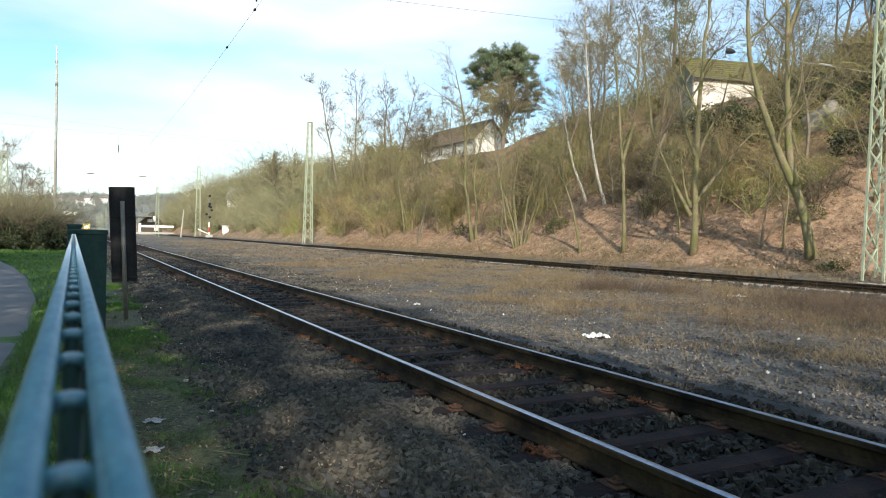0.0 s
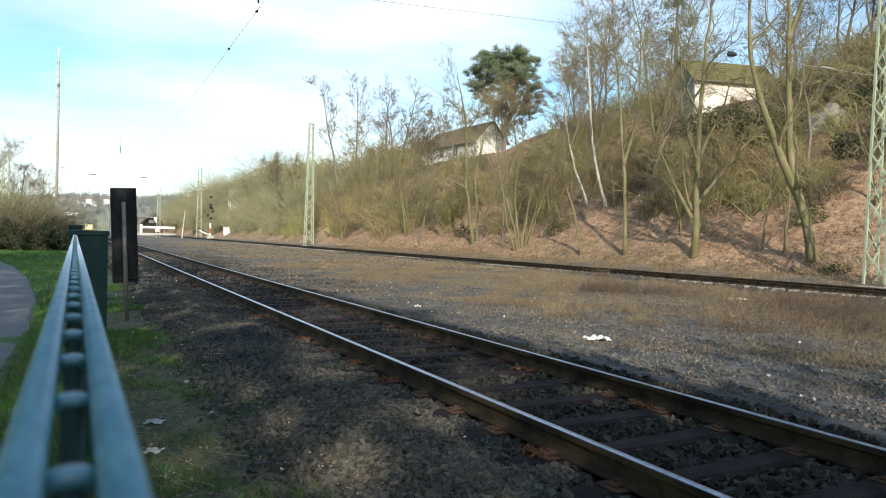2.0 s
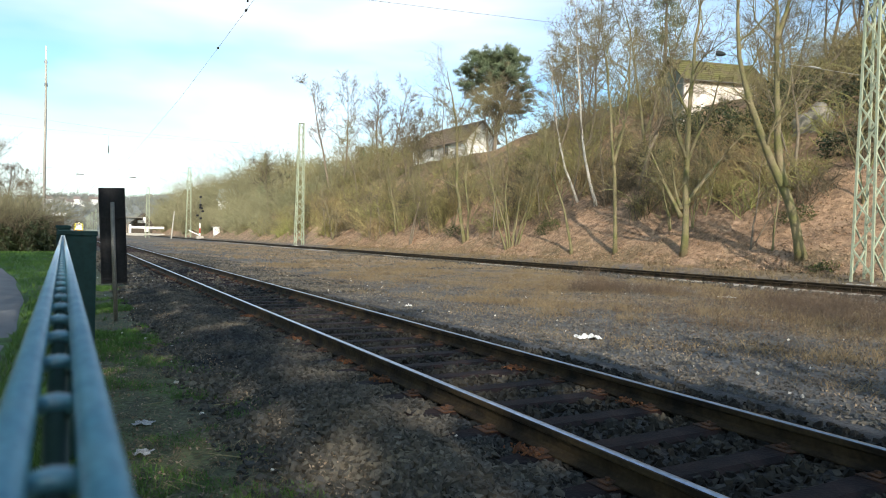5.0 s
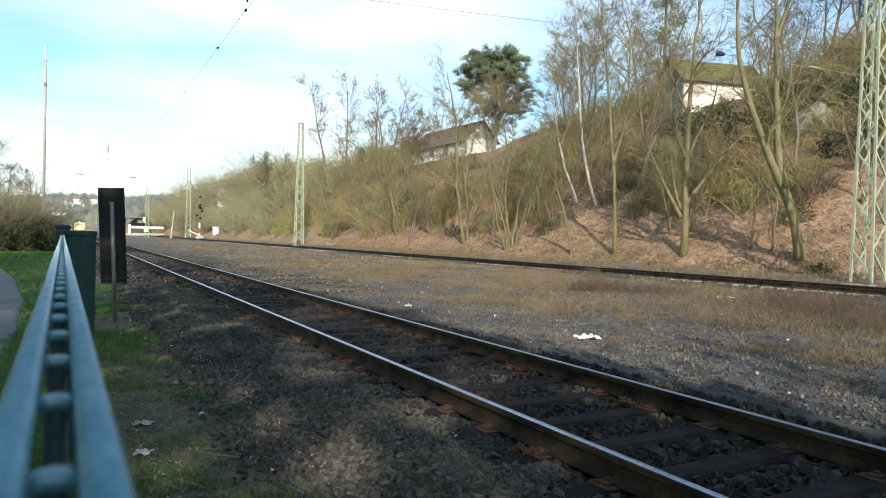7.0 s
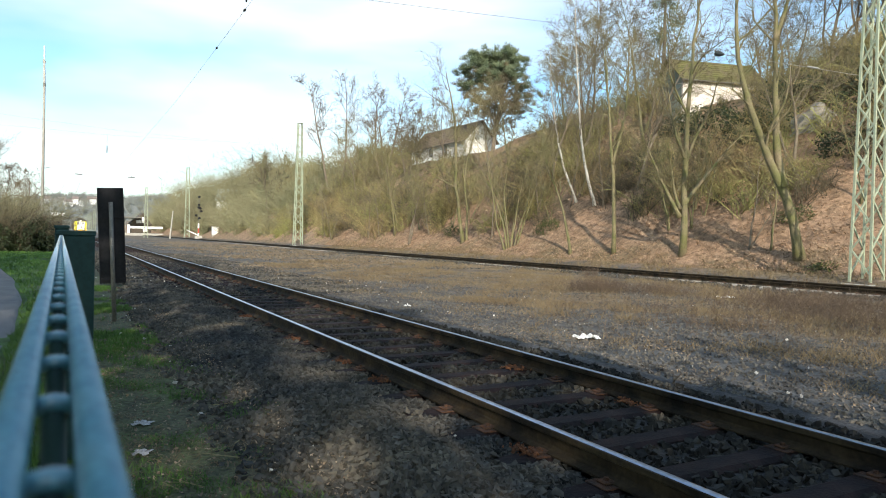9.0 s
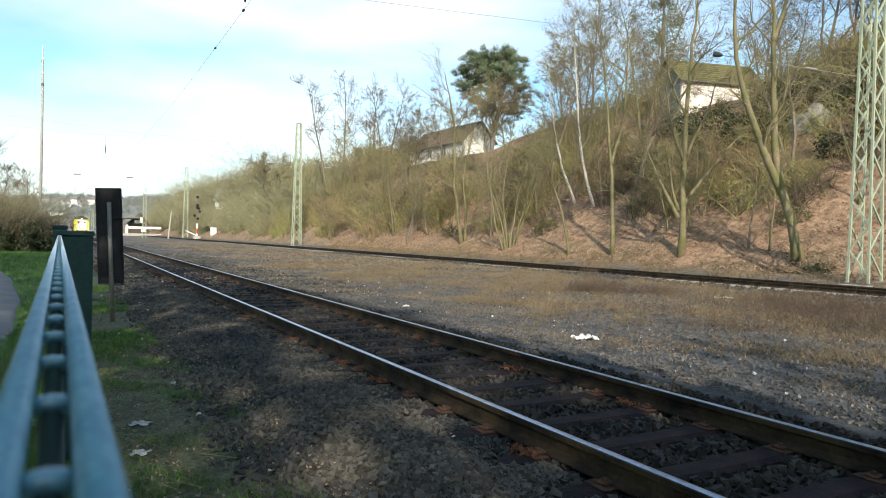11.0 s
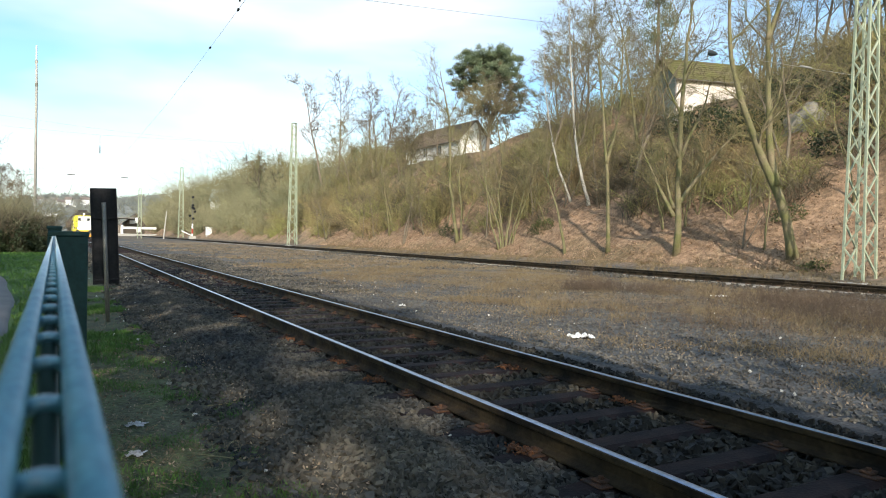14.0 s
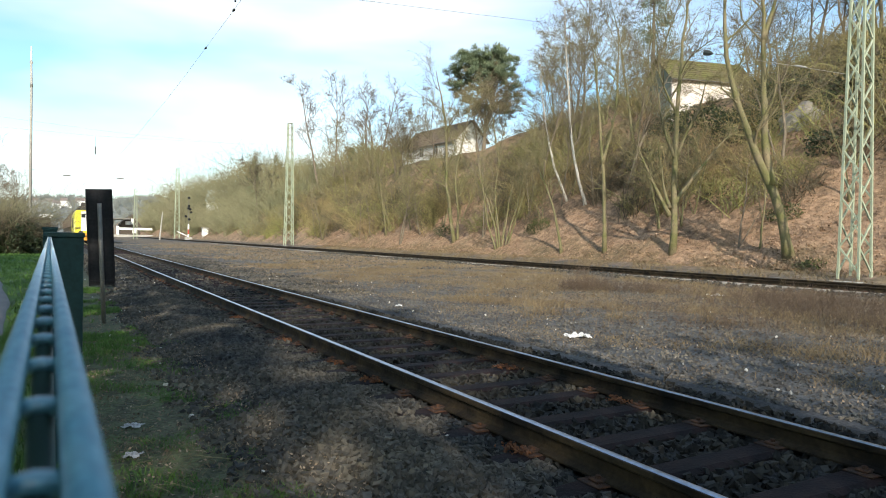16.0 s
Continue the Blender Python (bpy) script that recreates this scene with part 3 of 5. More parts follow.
def build_slope_trees():
    bare = "bare deciduous tree with mossy yellowish bark on the leafy slope"
    L = leaning
    plant("leaning_tree", "large leaning bare tree with forked mossy trunk at the slope's foot", 26.9, 17.5, 3,
          [(spine((0.0, -0.2), (-0.35, 1.3), (-0.92, 2.9), (-1.68, 4.4), (-2.43, 6.3), (-2.88, 7.8), (-3.1, 9.8), (-3.2, 11.5)), 0.235),
           (spine((-0.88, 2.95), (-1.1, 4.2), (-1.27, 5.5), (-1.42, 8.1), (-1.48, 10.6), (-1.6, 12.5)), 0.20), (spine((-1.45, 9.0), (-1.0, 10.5), (-0.7, 12.5)), 0.12)],
          BARK, TWIG, 1.1, limbs=8, first=0.42, reach=0.34)
    plant("fan_tree", "bare tree whose mossy limbs fan out low", 26.7, 23.8, 5,
          [(spine((0.1, -0.2), (0.1, 2.8), (0.15, 5.6), (0.28, 8.5), (0.5, 11.2), (0.6, 13.4)), 0.19), (spine((-0.05, 1.9), (-0.6, 2.9), (-1.3, 4.3), (-1.8, 5.4)), 0.13), (spine((-0.05, 2.3), (-0.35, 3.2), (-0.75, 5.6)), 0.12),
           (spine((0.1, 2.4), (0.55, 3.1), (1.3, 4.1), (2.4, 5.5), (2.9, 6.0)), 0.13), (spine((0.12, 4.4), (0.5, 5.6), (1.3, 7.3), (1.7, 9.0)), 0.11), (spine((0.12, 4.8), (-0.5, 6.4), (-0.9, 8.6)), 0.10)],
          BARK, TWIG, 1.1, limbs=6, first=0.4, reach=0.36)
    plant("bare_tree", bare, 26.65, 28.3, 8, [(spine((0, -0.2), (-0.15, 2.8), (-0.28, 5.1), (-0.5, 7.3), (-0.7, 9.6), (-0.8, 11.5)), 0.13), (spine((-0.28, 4.9), (0.15, 6.7), (0.42, 8.8), (0.42, 12.2)), 0.11)],
          BARK, TWIG, 1.1, limbs=10, first=0.4, reach=0.32)
    plant("birch", "slender birch with white bark leaning over the slope", 30.6, 34.45, 11, [(spine((0, -0.2), (-0.4, 1.3), (-0.82, 2.9), (-1.25, 6.0), (-1.55, 9.8), (-1.7, 13.0)), 0.13)], BIRCH, TWIG_DARK, 1.1, limbs=16, first=0.42, reach=0.26)
    plant("birch", "thin young birch with white bark", 31.0, 36.75, 12, [(spine((0, -0.2), (-0.85, 1.9), (-1.35, 3.6), (-1.74, 5.8), (-2.0, 7.4), (-2.2, 10.6)), 0.10)], BIRCH, TWIG_DARK, 1.1, limbs=13, first=0.4, reach=0.26)
    plant("bare_tree", bare, 26.4, 31.8, 13, [(0, 0, *L(-0.02), 7.5, 0.12)], BARK, TWIG, 1.2, limbs=9, first=0.4, reach=0.36)
    plant("coppiced_tree", "many-stemmed coppiced tree with thin mossy poles", 26.5, 38.9, 14, [(0.1 * i, -0.1 * i, *L(-0.30 + 0.13 * i), 8.6 - 0.3 * abs(i - 2), 0.085) for i in range(6)], BARK, TWIG, 1.2, limbs=5, first=0.42, reach=0.3)
    plant("bare_tree", bare, 27.2, 45.9, 15, [(spine((0.1, -0.2), (-0.3, 2.2), (-0.6, 4.2), (-0.72, 8.3), (-1.15, 11.2), (-1.6, 13.4)), 0.18), (spine((0.35, -0.2), (0.35, 2.4), (0.05, 5.0), (0.6, 8.1), (1.2, 11.0)), 0.12)], BARK, TWIG, 1.3, limbs=10, first=0.35, reach=0.38)
    plant("bare_tree", "pale forked young tree on the slope", 26.7, 54.3, 16, [(0, 0, *L(0.25), 5.0, 0.11), (0, 0, *L(-0.06), 6.0, 0.10)], BARK_GREY, TWIG, 1.4, limbs=7, first=0.3, reach=0.36)
    plant("bare_tree", bare, 27.5, 59.0, 17, [(0, 0, *L(0.0), 8.8, 0.15), (0.4, 0.3, *L(-0.1), 8.0, 0.12)], BARK, TWIG, 1.4, limbs=10, first=0.3, reach=0.42)
    plant("bare_tree", "tall thin bare tree on the upper slope", 35.1, 99.4, 18, [(0, 0, *L(-0.22), 18.0, 0.26), (1.2, -0.6, *L(0.03), 19.0, 0.24)], BARK_GREY, TWIG_DARK, 2.6, limbs=13, first=0.42, reach=0.30)
    plant("bare_tree", "wide bare tree on the slope's crest", 39.8, 90.9, 19, [(0, 0, *L(-0.25), 12.5, 0.24), (0.5, -0.2, *L(0.16), 13.0, 0.22), (0.2, 0, *L(0.0), 12.0, 0.2)], BARK_GREY, TWIG_DARK, 2.5, limbs=12, first=0.3, reach=0.42)
    spots = [(33.5, 43.0, 11.0, 20), (36.5, 36.0, 12.5, 21), (37.5, 43.5, 13.0, 22), (40.0, 39.5, 12.0, 23), (31.5, 31.5, 10.5, 24), (40.5, 43.5, 11.0, 25),
             (41.5, 48.5, 10.5, 26), (35.5, 52.0, 9.0, 27), (36.5, 56.5, 9.0, 28), (36.0, 88.0, 9.0, 29), (37.5, 78.0, 9.0, 30), (38.0, 69.0, 8.5, 38), (37.0, 73.5, 8.0, 39), (46.0, 57.0, 9.0, 31), (33.0, 22.0, 9.0, 32),
             (34.5, 69.0, 7.5, 33), (33.5, 84.0, 9.0, 34), (33.0, 108.0, 9.0, 35), (31.5, 121.0, 9.5, 36), (35.0, 135.0, 10.0, 37)]
    for x, y, h, seed in spots:
        t = 1.2 + y / 62.0
        a = random.Random(seed)
        plant("bare_tree", bare if seed % 2 else "bare grey-brown tree with fine twigs among the scrub", x, y, seed, [(0, 0, *L(a.uniform(-0.15, 0.12)), h, 0.05 + h * 0.008), (0.3, 0.2, *L(a.uniform(-0.3, 0.3)), h * 0.85, 0.03 + h * 0.006)],
              BARK if seed % 2 else BARK_GREY, TWIG if seed % 3 else TWIG_DARK, t, limbs=12, first=0.3, reach=0.44)
    for x, y, h, seed in [(47.5, 26.8, 9.0, 41), (48.5, 30.0, 9.5, 42), (47.0, 23.5, 9.0, 43), (49.5, 26.0, 10.0, 44), (47.5, 33.0, 10.0, 45), (50.0, 21.5, 9.0, 46), (51.0, 29.0, 10.0, 48), (49.0, 35.5, 10.0, 50), (52.0, 24.0, 10.0, 51)]:
        plant("bare_tree", "dark bare tree on the hill's crest", x, y, seed, [(0, 0, *L(0.1), h, 0.17), (0.4, 0.2, *L(0.25), h * 0.9, 0.13), (-0.3, 0, *L(-0.2), h * 0.85, 0.12)], BARK_GREY, TWIG_DARK, 1.4, limbs=10, first=0.3, reach=0.36)


build_slope_trees()


def build_saplings():
    """Thin young stems scattered over the lower slope."""
    a = random.Random(55)
    for i in range(64):
        x, y = 26.8 + 9.5 * a.random() ** 1.2, 15.5 + 80 * a.random()
        h = a.uniform(3.0, 7.5)
        plant("sapling", "thin mossy sapling on the leafy slope", x, y, 900 + i, [(0, 0, *leaning(a.uniform(-0.3, 0.25)), h, 0.05 + y * 0.0005), (0.1, 0.1, *leaning(a.uniform(-0.4, 0.4)), h * 0.7, 0.04)],
              BARK if i % 3 else BARK_GREY, TWIG if i % 2 else TWIG_DARK, 1.2, limbs=7, twigs=3, fine=3, subs=1, first=0.3, reach=0.35)


build_saplings()


def scrub(n, xlim, ylim, high, stems, seed, r, weight=None, clump=False):
    """Thickets of thin stems that fan out from the ground."""
    g = np.random.default_rng(seed)
    x, y = g.uniform(*xlim, n * 4), g.uniform(*ylim, n * 4)
    keep = g.random(n * 4) < (weight(x, y) if weight else 0.5)
    if clump:
        keep &= wave(x, y, 2.1, seed % 7) + 0.5 * wave(x, y, 0.8, seed % 5) > -0.1
    x, y = x[keep][:n], y[keep][:n]
    z = ground_z(x, y)
    h = g.uniform(high[0], high[1], len(x))
    k = np.repeat(np.arange(len(x)), stems)
    m = len(k)
    base = np.stack([x[k], y[k], z[k] - 0.1], 1) + g.normal(0, 0.35, (m, 3)) * [1, 1, 0.0]
    base[:, 2] = ground_z(base[:, 0], base[:, 1]) - 0.1
    way = np.stack([g.normal(-0.15, 0.6, m), g.normal(0, 0.6, m), np.ones(m)], 1)
    length = h[k] * g.uniform(0.3, 0.95, m)
    tip = base + way * length[:, None] * 0.9
    tip[:, 2] -= 0.35 * length * g.random(m)
    mid = (base + tip) / 2 + g.normal(0, 0.12, (m, 3)) * length[:, None] + np.array([0, 0, 0.10]) * length[:, None]
    out = [cones(base, mid, tip, np.full(m, r))]
    for _ in range(5):
        f = g.uniform(0.25, 1.0, m)[:, None]
        b = np.where(f < 0.5, base + (mid - base) * f * 2, mid + (tip - mid) * (f * 2 - 1))
        w = way * 0.3 + g.normal(0, 0.75, (m, 3))
        ln = (length * g.uniform(0.12, 0.42, m))[:, None]
        t = b + w * ln
        out.append(cones(b, (b + t) / 2 + g.normal(0, 0.10, (m, 3)) * ln, t, np.full(m, r * 0.5)))
    return join(out)


def thick_up(x, y):
    up = smooth_step(28.0, 33.0, x)
    w = np.clip(0.12 + 0.85 * up + 0.5 * smooth_step(45, 70, y), 0, 1)
    w = np.where((x > 35.5) & (x / y > 1.06) & (x / y < 1.36), 0.04, w)
    return np.where((x > 34.5) & (y > 54) & (y < 92), 0.08, w)


# Dark stems among the scrub stand in for shadow the thin twigs hardly cast.
stuff("hillside_scrub", *scrub(230, (27, 48), (12, 110), (1.2, 3.2), 38, 104, 0.024, thick_up, True), TWIG_DARK, "dark brown leafless bramble scrub on the slope", "scrub")
stuff("hillside_scrub", *scrub(420, (27, 48), (12, 110), (1.4, 3.8), 36, 101, 0.025, thick_up, True), SCRUB, "tangled olive-brown leafless scrub covering the slope", "scrub")
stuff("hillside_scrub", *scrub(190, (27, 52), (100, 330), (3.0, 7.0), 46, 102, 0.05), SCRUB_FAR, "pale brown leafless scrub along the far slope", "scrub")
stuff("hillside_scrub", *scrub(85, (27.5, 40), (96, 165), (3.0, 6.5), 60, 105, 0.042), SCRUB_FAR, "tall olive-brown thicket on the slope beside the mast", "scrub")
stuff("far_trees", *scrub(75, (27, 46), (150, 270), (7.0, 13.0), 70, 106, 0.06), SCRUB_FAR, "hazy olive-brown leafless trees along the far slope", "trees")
stuff("crest_scrub", *scrub(55, (40, 52), (14, 34), (0.9, 2.0), 40, 103, 0.018), TWIG_DARK, "low brown scrub along the hill's crest", "scrub")


def build_leaves():
    n = 70000
    x, y = 25.8 + 15 * rng.random(n) ** 1.4, rng.uniform(10, 75, n)
    c = np.stack([x, y, ground_z(x, y) + 0.03], 1)
    stuff("fallen_leaves", *flakes(c, rng.uniform(0.03, 0.075, n), 0.7), LEAF, "brown fallen leaves covering the slope", "leaves")


build_leaves()


def build_pine():
    x, y = 44.9, 69.2
    tree = thing("pine_tree", "tall pine with a rounded dark green crown", "tree", pose(x, y, float(ground_z(x, y)) + 0.5, 0, 0, 0))
    rnd = random.Random(77)
    trunk, rad = limb(rnd, (0, 0, -1.2), (0.02, 0, 1), 12.4, 0.27, 0.07, 10, 0.04, 0.02)
    part("trunk", Geo().tube(trunk, rad, 8), BARK_GREY, tree, smooth=True)
    g = np.random.default_rng(78)
    limbs, leaf, bare = Geo(), [], []
    for i in range(135):
        z = 4.2 + 7.2 * g.random() ** 0.8
        a = g.uniform(0, 6.283)
        wide = 4.4 * math.sqrt(max(0.05, 1 - ((z - 6.9) / 5.0) ** 2)) * g.uniform(0.5, 1.08)
        k = min(int((z - 0.9) / 1.15), 9)
        end = np.array([math.cos(a) * wide, math.sin(a) * wide, z + g.uniform(-0.2, 0.8)])
        limbs.tube([trunk[k][:], end * [0.5, 0.5, 0] + [0, 0, z - 0.25], end], [0.07, 0.045, 0.015], 4, False)
        for _ in range(4):
            centre = end + g.normal(0, 1, 3) * [0.75, 0.75, 0.40]
            m = 165
            d = g.normal(0, 1, (m, 3))
            d[:, 2] = np.abs(d[:, 2]) * 0.9 - 0.2
            d /= np.linalg.norm(d, axis=1, keepdims=True)
            c = centre + d * g.uniform(0.05, 0.55, (m, 1))
            t = c + d * g.uniform(0.14, 0.30, (m, 1)) + [0, 0, 0.05]
            (leaf if z + g.normal(0, 0.9) > 7.5 else bare).append((c, t))
    part("branchwork", limbs, BARK_GREY, tree)
    for name, lot, material, w in (("needles", leaf, NEEDLE, 0.06), ("dry_growth", bare, mat("browning_needles", (0.15, 0.145, 0.075), (0.21, 0.165, 0.10), 0.7, 0.9, 0.0, vary=0.4), 0.035)):
        c, t = np.concatenate([q[0] for q in lot]), np.concatenate([q[1] for q in lot])
        tagged(part(name, fast_mesh(name, *blades(c, t, np.full(len(c), w)), material), None, tree), kind="stuff")


build_pine()


def conifer(x, y, h, seed, label, blue=False):
    """A pointed conifer of drooping tiers."""
    g = np.random.default_rng(seed)
    tree = thing("conifer", label, "tree", pose(x, y, float(ground_z(x, y)) - 0.2))
    part("trunk", Geo().tube([(0, 0, 0), (0, 0, h)], [0.05 + h * 0.014, 0.02], 7), BARK_GREY, tree)
    cs, ts = [], []
    for i in range(int(h * 9)):
        z = h * (0.12 + 0.87 * g.random())
        a, r = g.uniform(0, 6.283), (h - z) * 0.27 * g.uniform(0.7, 1.1) + 0.1
        m = 60
        f = g.random(m)[:, None] ** 0.7
        c = np.array([math.cos(a) * r, math.sin(a) * r, 0]) * f + [0, 0, z] + g.normal(0, 0.16, (m, 3)) - np.array([0, 0, 0.25 * r]) * f ** 2
        cs.append(c)
        ts.append(c + g.normal(0, 0.13, (m, 3)) + [math.cos(a) * 0.12, math.sin(a) * 0.12, -0.04])
    c, t = np.concatenate(cs), np.concatenate(ts)
    tagged(part("needles", fast_mesh("needles", *blades(c, t, np.full(len(c), 0.07 + y * 0.0006)), NEEDLE), None, tree), kind="stuff")


conifer(45.0, 42.5, 14.0, 5, "tall dark blue-green conifer behind bare trees")
conifer(40.8, 101.0, 4.2, 6, "small pointed dark conifer on the crest")
conifer(40.6, 97.5, 3.4, 7, "small pointed dark conifer on the crest")
conifer(38.5, 152.0, 8.0, 8, "pointed conifer on the far slope")
conifer(38.9, 155.0, 8.6, 9, "pointed conifer on the far slope")


# ---- ground cover ----
def rocks(n, xs, ys, size, seed, lift=None):
    """Angular stones, each a squashed and jittered eight-sided lump."""
    g = np.random.default_rng(seed)
    x, y = xs(g, n), ys(g, n)
    box_v = np.array([(x, y, z) for x in (-1, 1) for y in (-1, 1) for z in (-1, 1)], float) * 0.62
    box_f = np.array([(0, 1, 3), (0, 3, 2), (4, 6, 7), (4, 7, 5), (0, 4, 5), (0, 5, 1), (2, 3, 7), (2, 7, 6), (0, 2, 6), (0, 6, 4), (1, 5, 7), (1, 7, 3)])
    q = g.normal(0, 1, (n, 3, 3))
    q, _ = np.linalg.qr(q)
    s = g.uniform(size[0], size[1], n)
    v = box_v[None] * g.uniform(0.6, 1.3, (n, 8, 1)) * np.array([1.3, 0.95, 0.62]) + g.normal(0, 0.13, (n, 8, 3))
    v = np.einsum("nij,nkj->nki", q, v) * s[:, None, None]
    z = ground_z(x, y) + bank(x - 3.376) + (lift(x, y, g) if lift is not None else 0.0)
    v += np.stack([x, y, z + s * 0.30], 1)[:, None, :]
    return v.reshape(-1, 3), (np.arange(n)[:, None, None] * 8 + box_f[None]).reshape(-1, 3)


def heap(x, y, g):
    """Loose ballast: a shoulder beside the sleepers' ends and uneven fill between."""
    side = np.clip(1.9 - x, 0, 1)
    over = np.exp(-((((y + 13.95) / SPACING + 0.5) % 1.0 - 0.5) / 0.2) ** 2) * smooth_step(2.0, 2.2, x)
    return 0.045 * np.exp(-((x - 1.85) / 0.35) ** 2) + 0.02 * g.random(len(x)) - 0.02 * side - 0.05 * over


def build_ballast():
    a = rocks(46000, lambda g, n: 0.75 + 1.75 * g.beta(2.2, 1.3, n), lambda g, n: -0.5 + 17 * g.random(n) ** 1.3, (0.016, 0.035), 201, heap)
    b = rocks(20000, lambda g, n: g.uniform(2.1, 5.0, n), lambda g, n: -2.0 + 19 * g.random(n) ** 1.2, (0.018, 0.040), 202, lambda x, y, g: 0.004 - 0.035 * np.exp(-((((y + 13.95) / SPACING + 0.5) % 1.0 - 0.5) / 0.18) ** 2) * (np.abs(x - 3.376) < 1.3))
    c = rocks(9000, lambda g, n: g.uniform(0.9, 7.0, n), lambda g, n: g.uniform(15, 45, n), (0.025, 0.05), 203)
    d = rocks(30000, lambda g, n: 5.3 + 9.0 * g.random(n) ** 1.4, lambda g, n: 0.5 + 24 * g.random(n) ** 1.4, (0.008, 0.026), 204)
    e = rocks(6000, lambda g, n: np.where(g.random(n) < 0.5, g.uniform(18.6, 20.3, n), g.uniform(22.2, 23.6, n)), lambda g, n: g.uniform(8, 55, n), (0.03, 0.055), 205, lambda x, y, g: 0.02)
    f = rocks(4000, lambda g, n: 5.0 + 14.0 * g.random(n), lambda g, n: 26 + 60 * g.random(n) ** 1.4, (0.03, 0.06), 207)
    stuff("loose_gravel", *join([d, f]), mat("field_gravel", (0.085, 0.082, 0.078), (0.17, 0.155, 0.13), 0.9, 0.9, 0.5, fine=30, vary=0.7, depth=0.01), "loose grey gravel on the open ground", "gravel")
    stuff("oily_ballast", *b, BALLAST_OILY, "dark oily ballast between the rails", "ballast")
    stuff("track_ballast", *join([a, c, e]), BALLAST, "dark grey-brown crushed stone ballast round the rails", "ballast")


build_ballast()


def build_stones():
    """The nearest ballast stones, one by one."""
    g = np.random.default_rng(221)
    shapes = []
    for i in range(14):
        v, t = rocks(1, lambda q, n: np.array([9.0]), lambda q, n: np.array([0.0]), (0.030, 0.030), 230 + i)
        v = v - v.mean(axis=0)
        shapes.append(fast_mesh("stone", v, t, BALLAST))
    for i in range(280):
        x, y = 1.15 + 1.2 * g.beta(2.0, 1.6), 1.9 + 3.2 * g.random() ** 1.3
        s = part("stone", shapes[i % 14], None, ground)
        k = g.uniform(0.6, 1.25)
        s.location = (x, y, float(ground_z(x, y)) + 0.030 + 0.045 * math.exp(-((x - 1.9) / 0.35) ** 2))
        s.rotation_euler, s.scale = tuple(g.uniform(0, 6.28, 3)), (k, k, k)


build_stones()

FLAKE_RUST = mat("flaking_rust", (0.19, 0.075, 0.028), (0.08, 0.036, 0.02), 14.0, 0.95, 0.6, vary=0.5)
stuff("rust_flakes", *join([rocks(75, lambda g, n: x + g.normal(0, 0.05, n), lambda g, n: y + g.normal(0, 0.06, n), (0.006, 0.016), 240 + i, lambda x, y, g: 0.045)
                            for i, (x, y) in enumerate(((2.50, 5.6), (2.49, 3.36), (2.49, 8.25), (2.52, 6.55), (4.0, 4.05), (3.98, 5.63), (2.5, 10.74)))]), FLAKE_RUST, "orange flakes of rust beside the rail fastenings", "rust")
PALE = mat("pale_stone", (0.42, 0.40, 0.37), (0.55, 0.53, 0.49), 9.0, 0.8, 0.3, vary=0.2)
stuff("pale_pebbles", *rocks(240, lambda g, n: np.where(g.random(n) < 0.35, g.uniform(0.6, 2.4, n), 5.5 + 12 * g.random(n) ** 1.4), lambda g, n: 1.8 + 20 * g.random(n) ** 1.3, (0.009, 0.022), 206, lambda x, y, g: 0.02),
      PALE, "scattered pale pebbles and chips of stone", "pebbles")


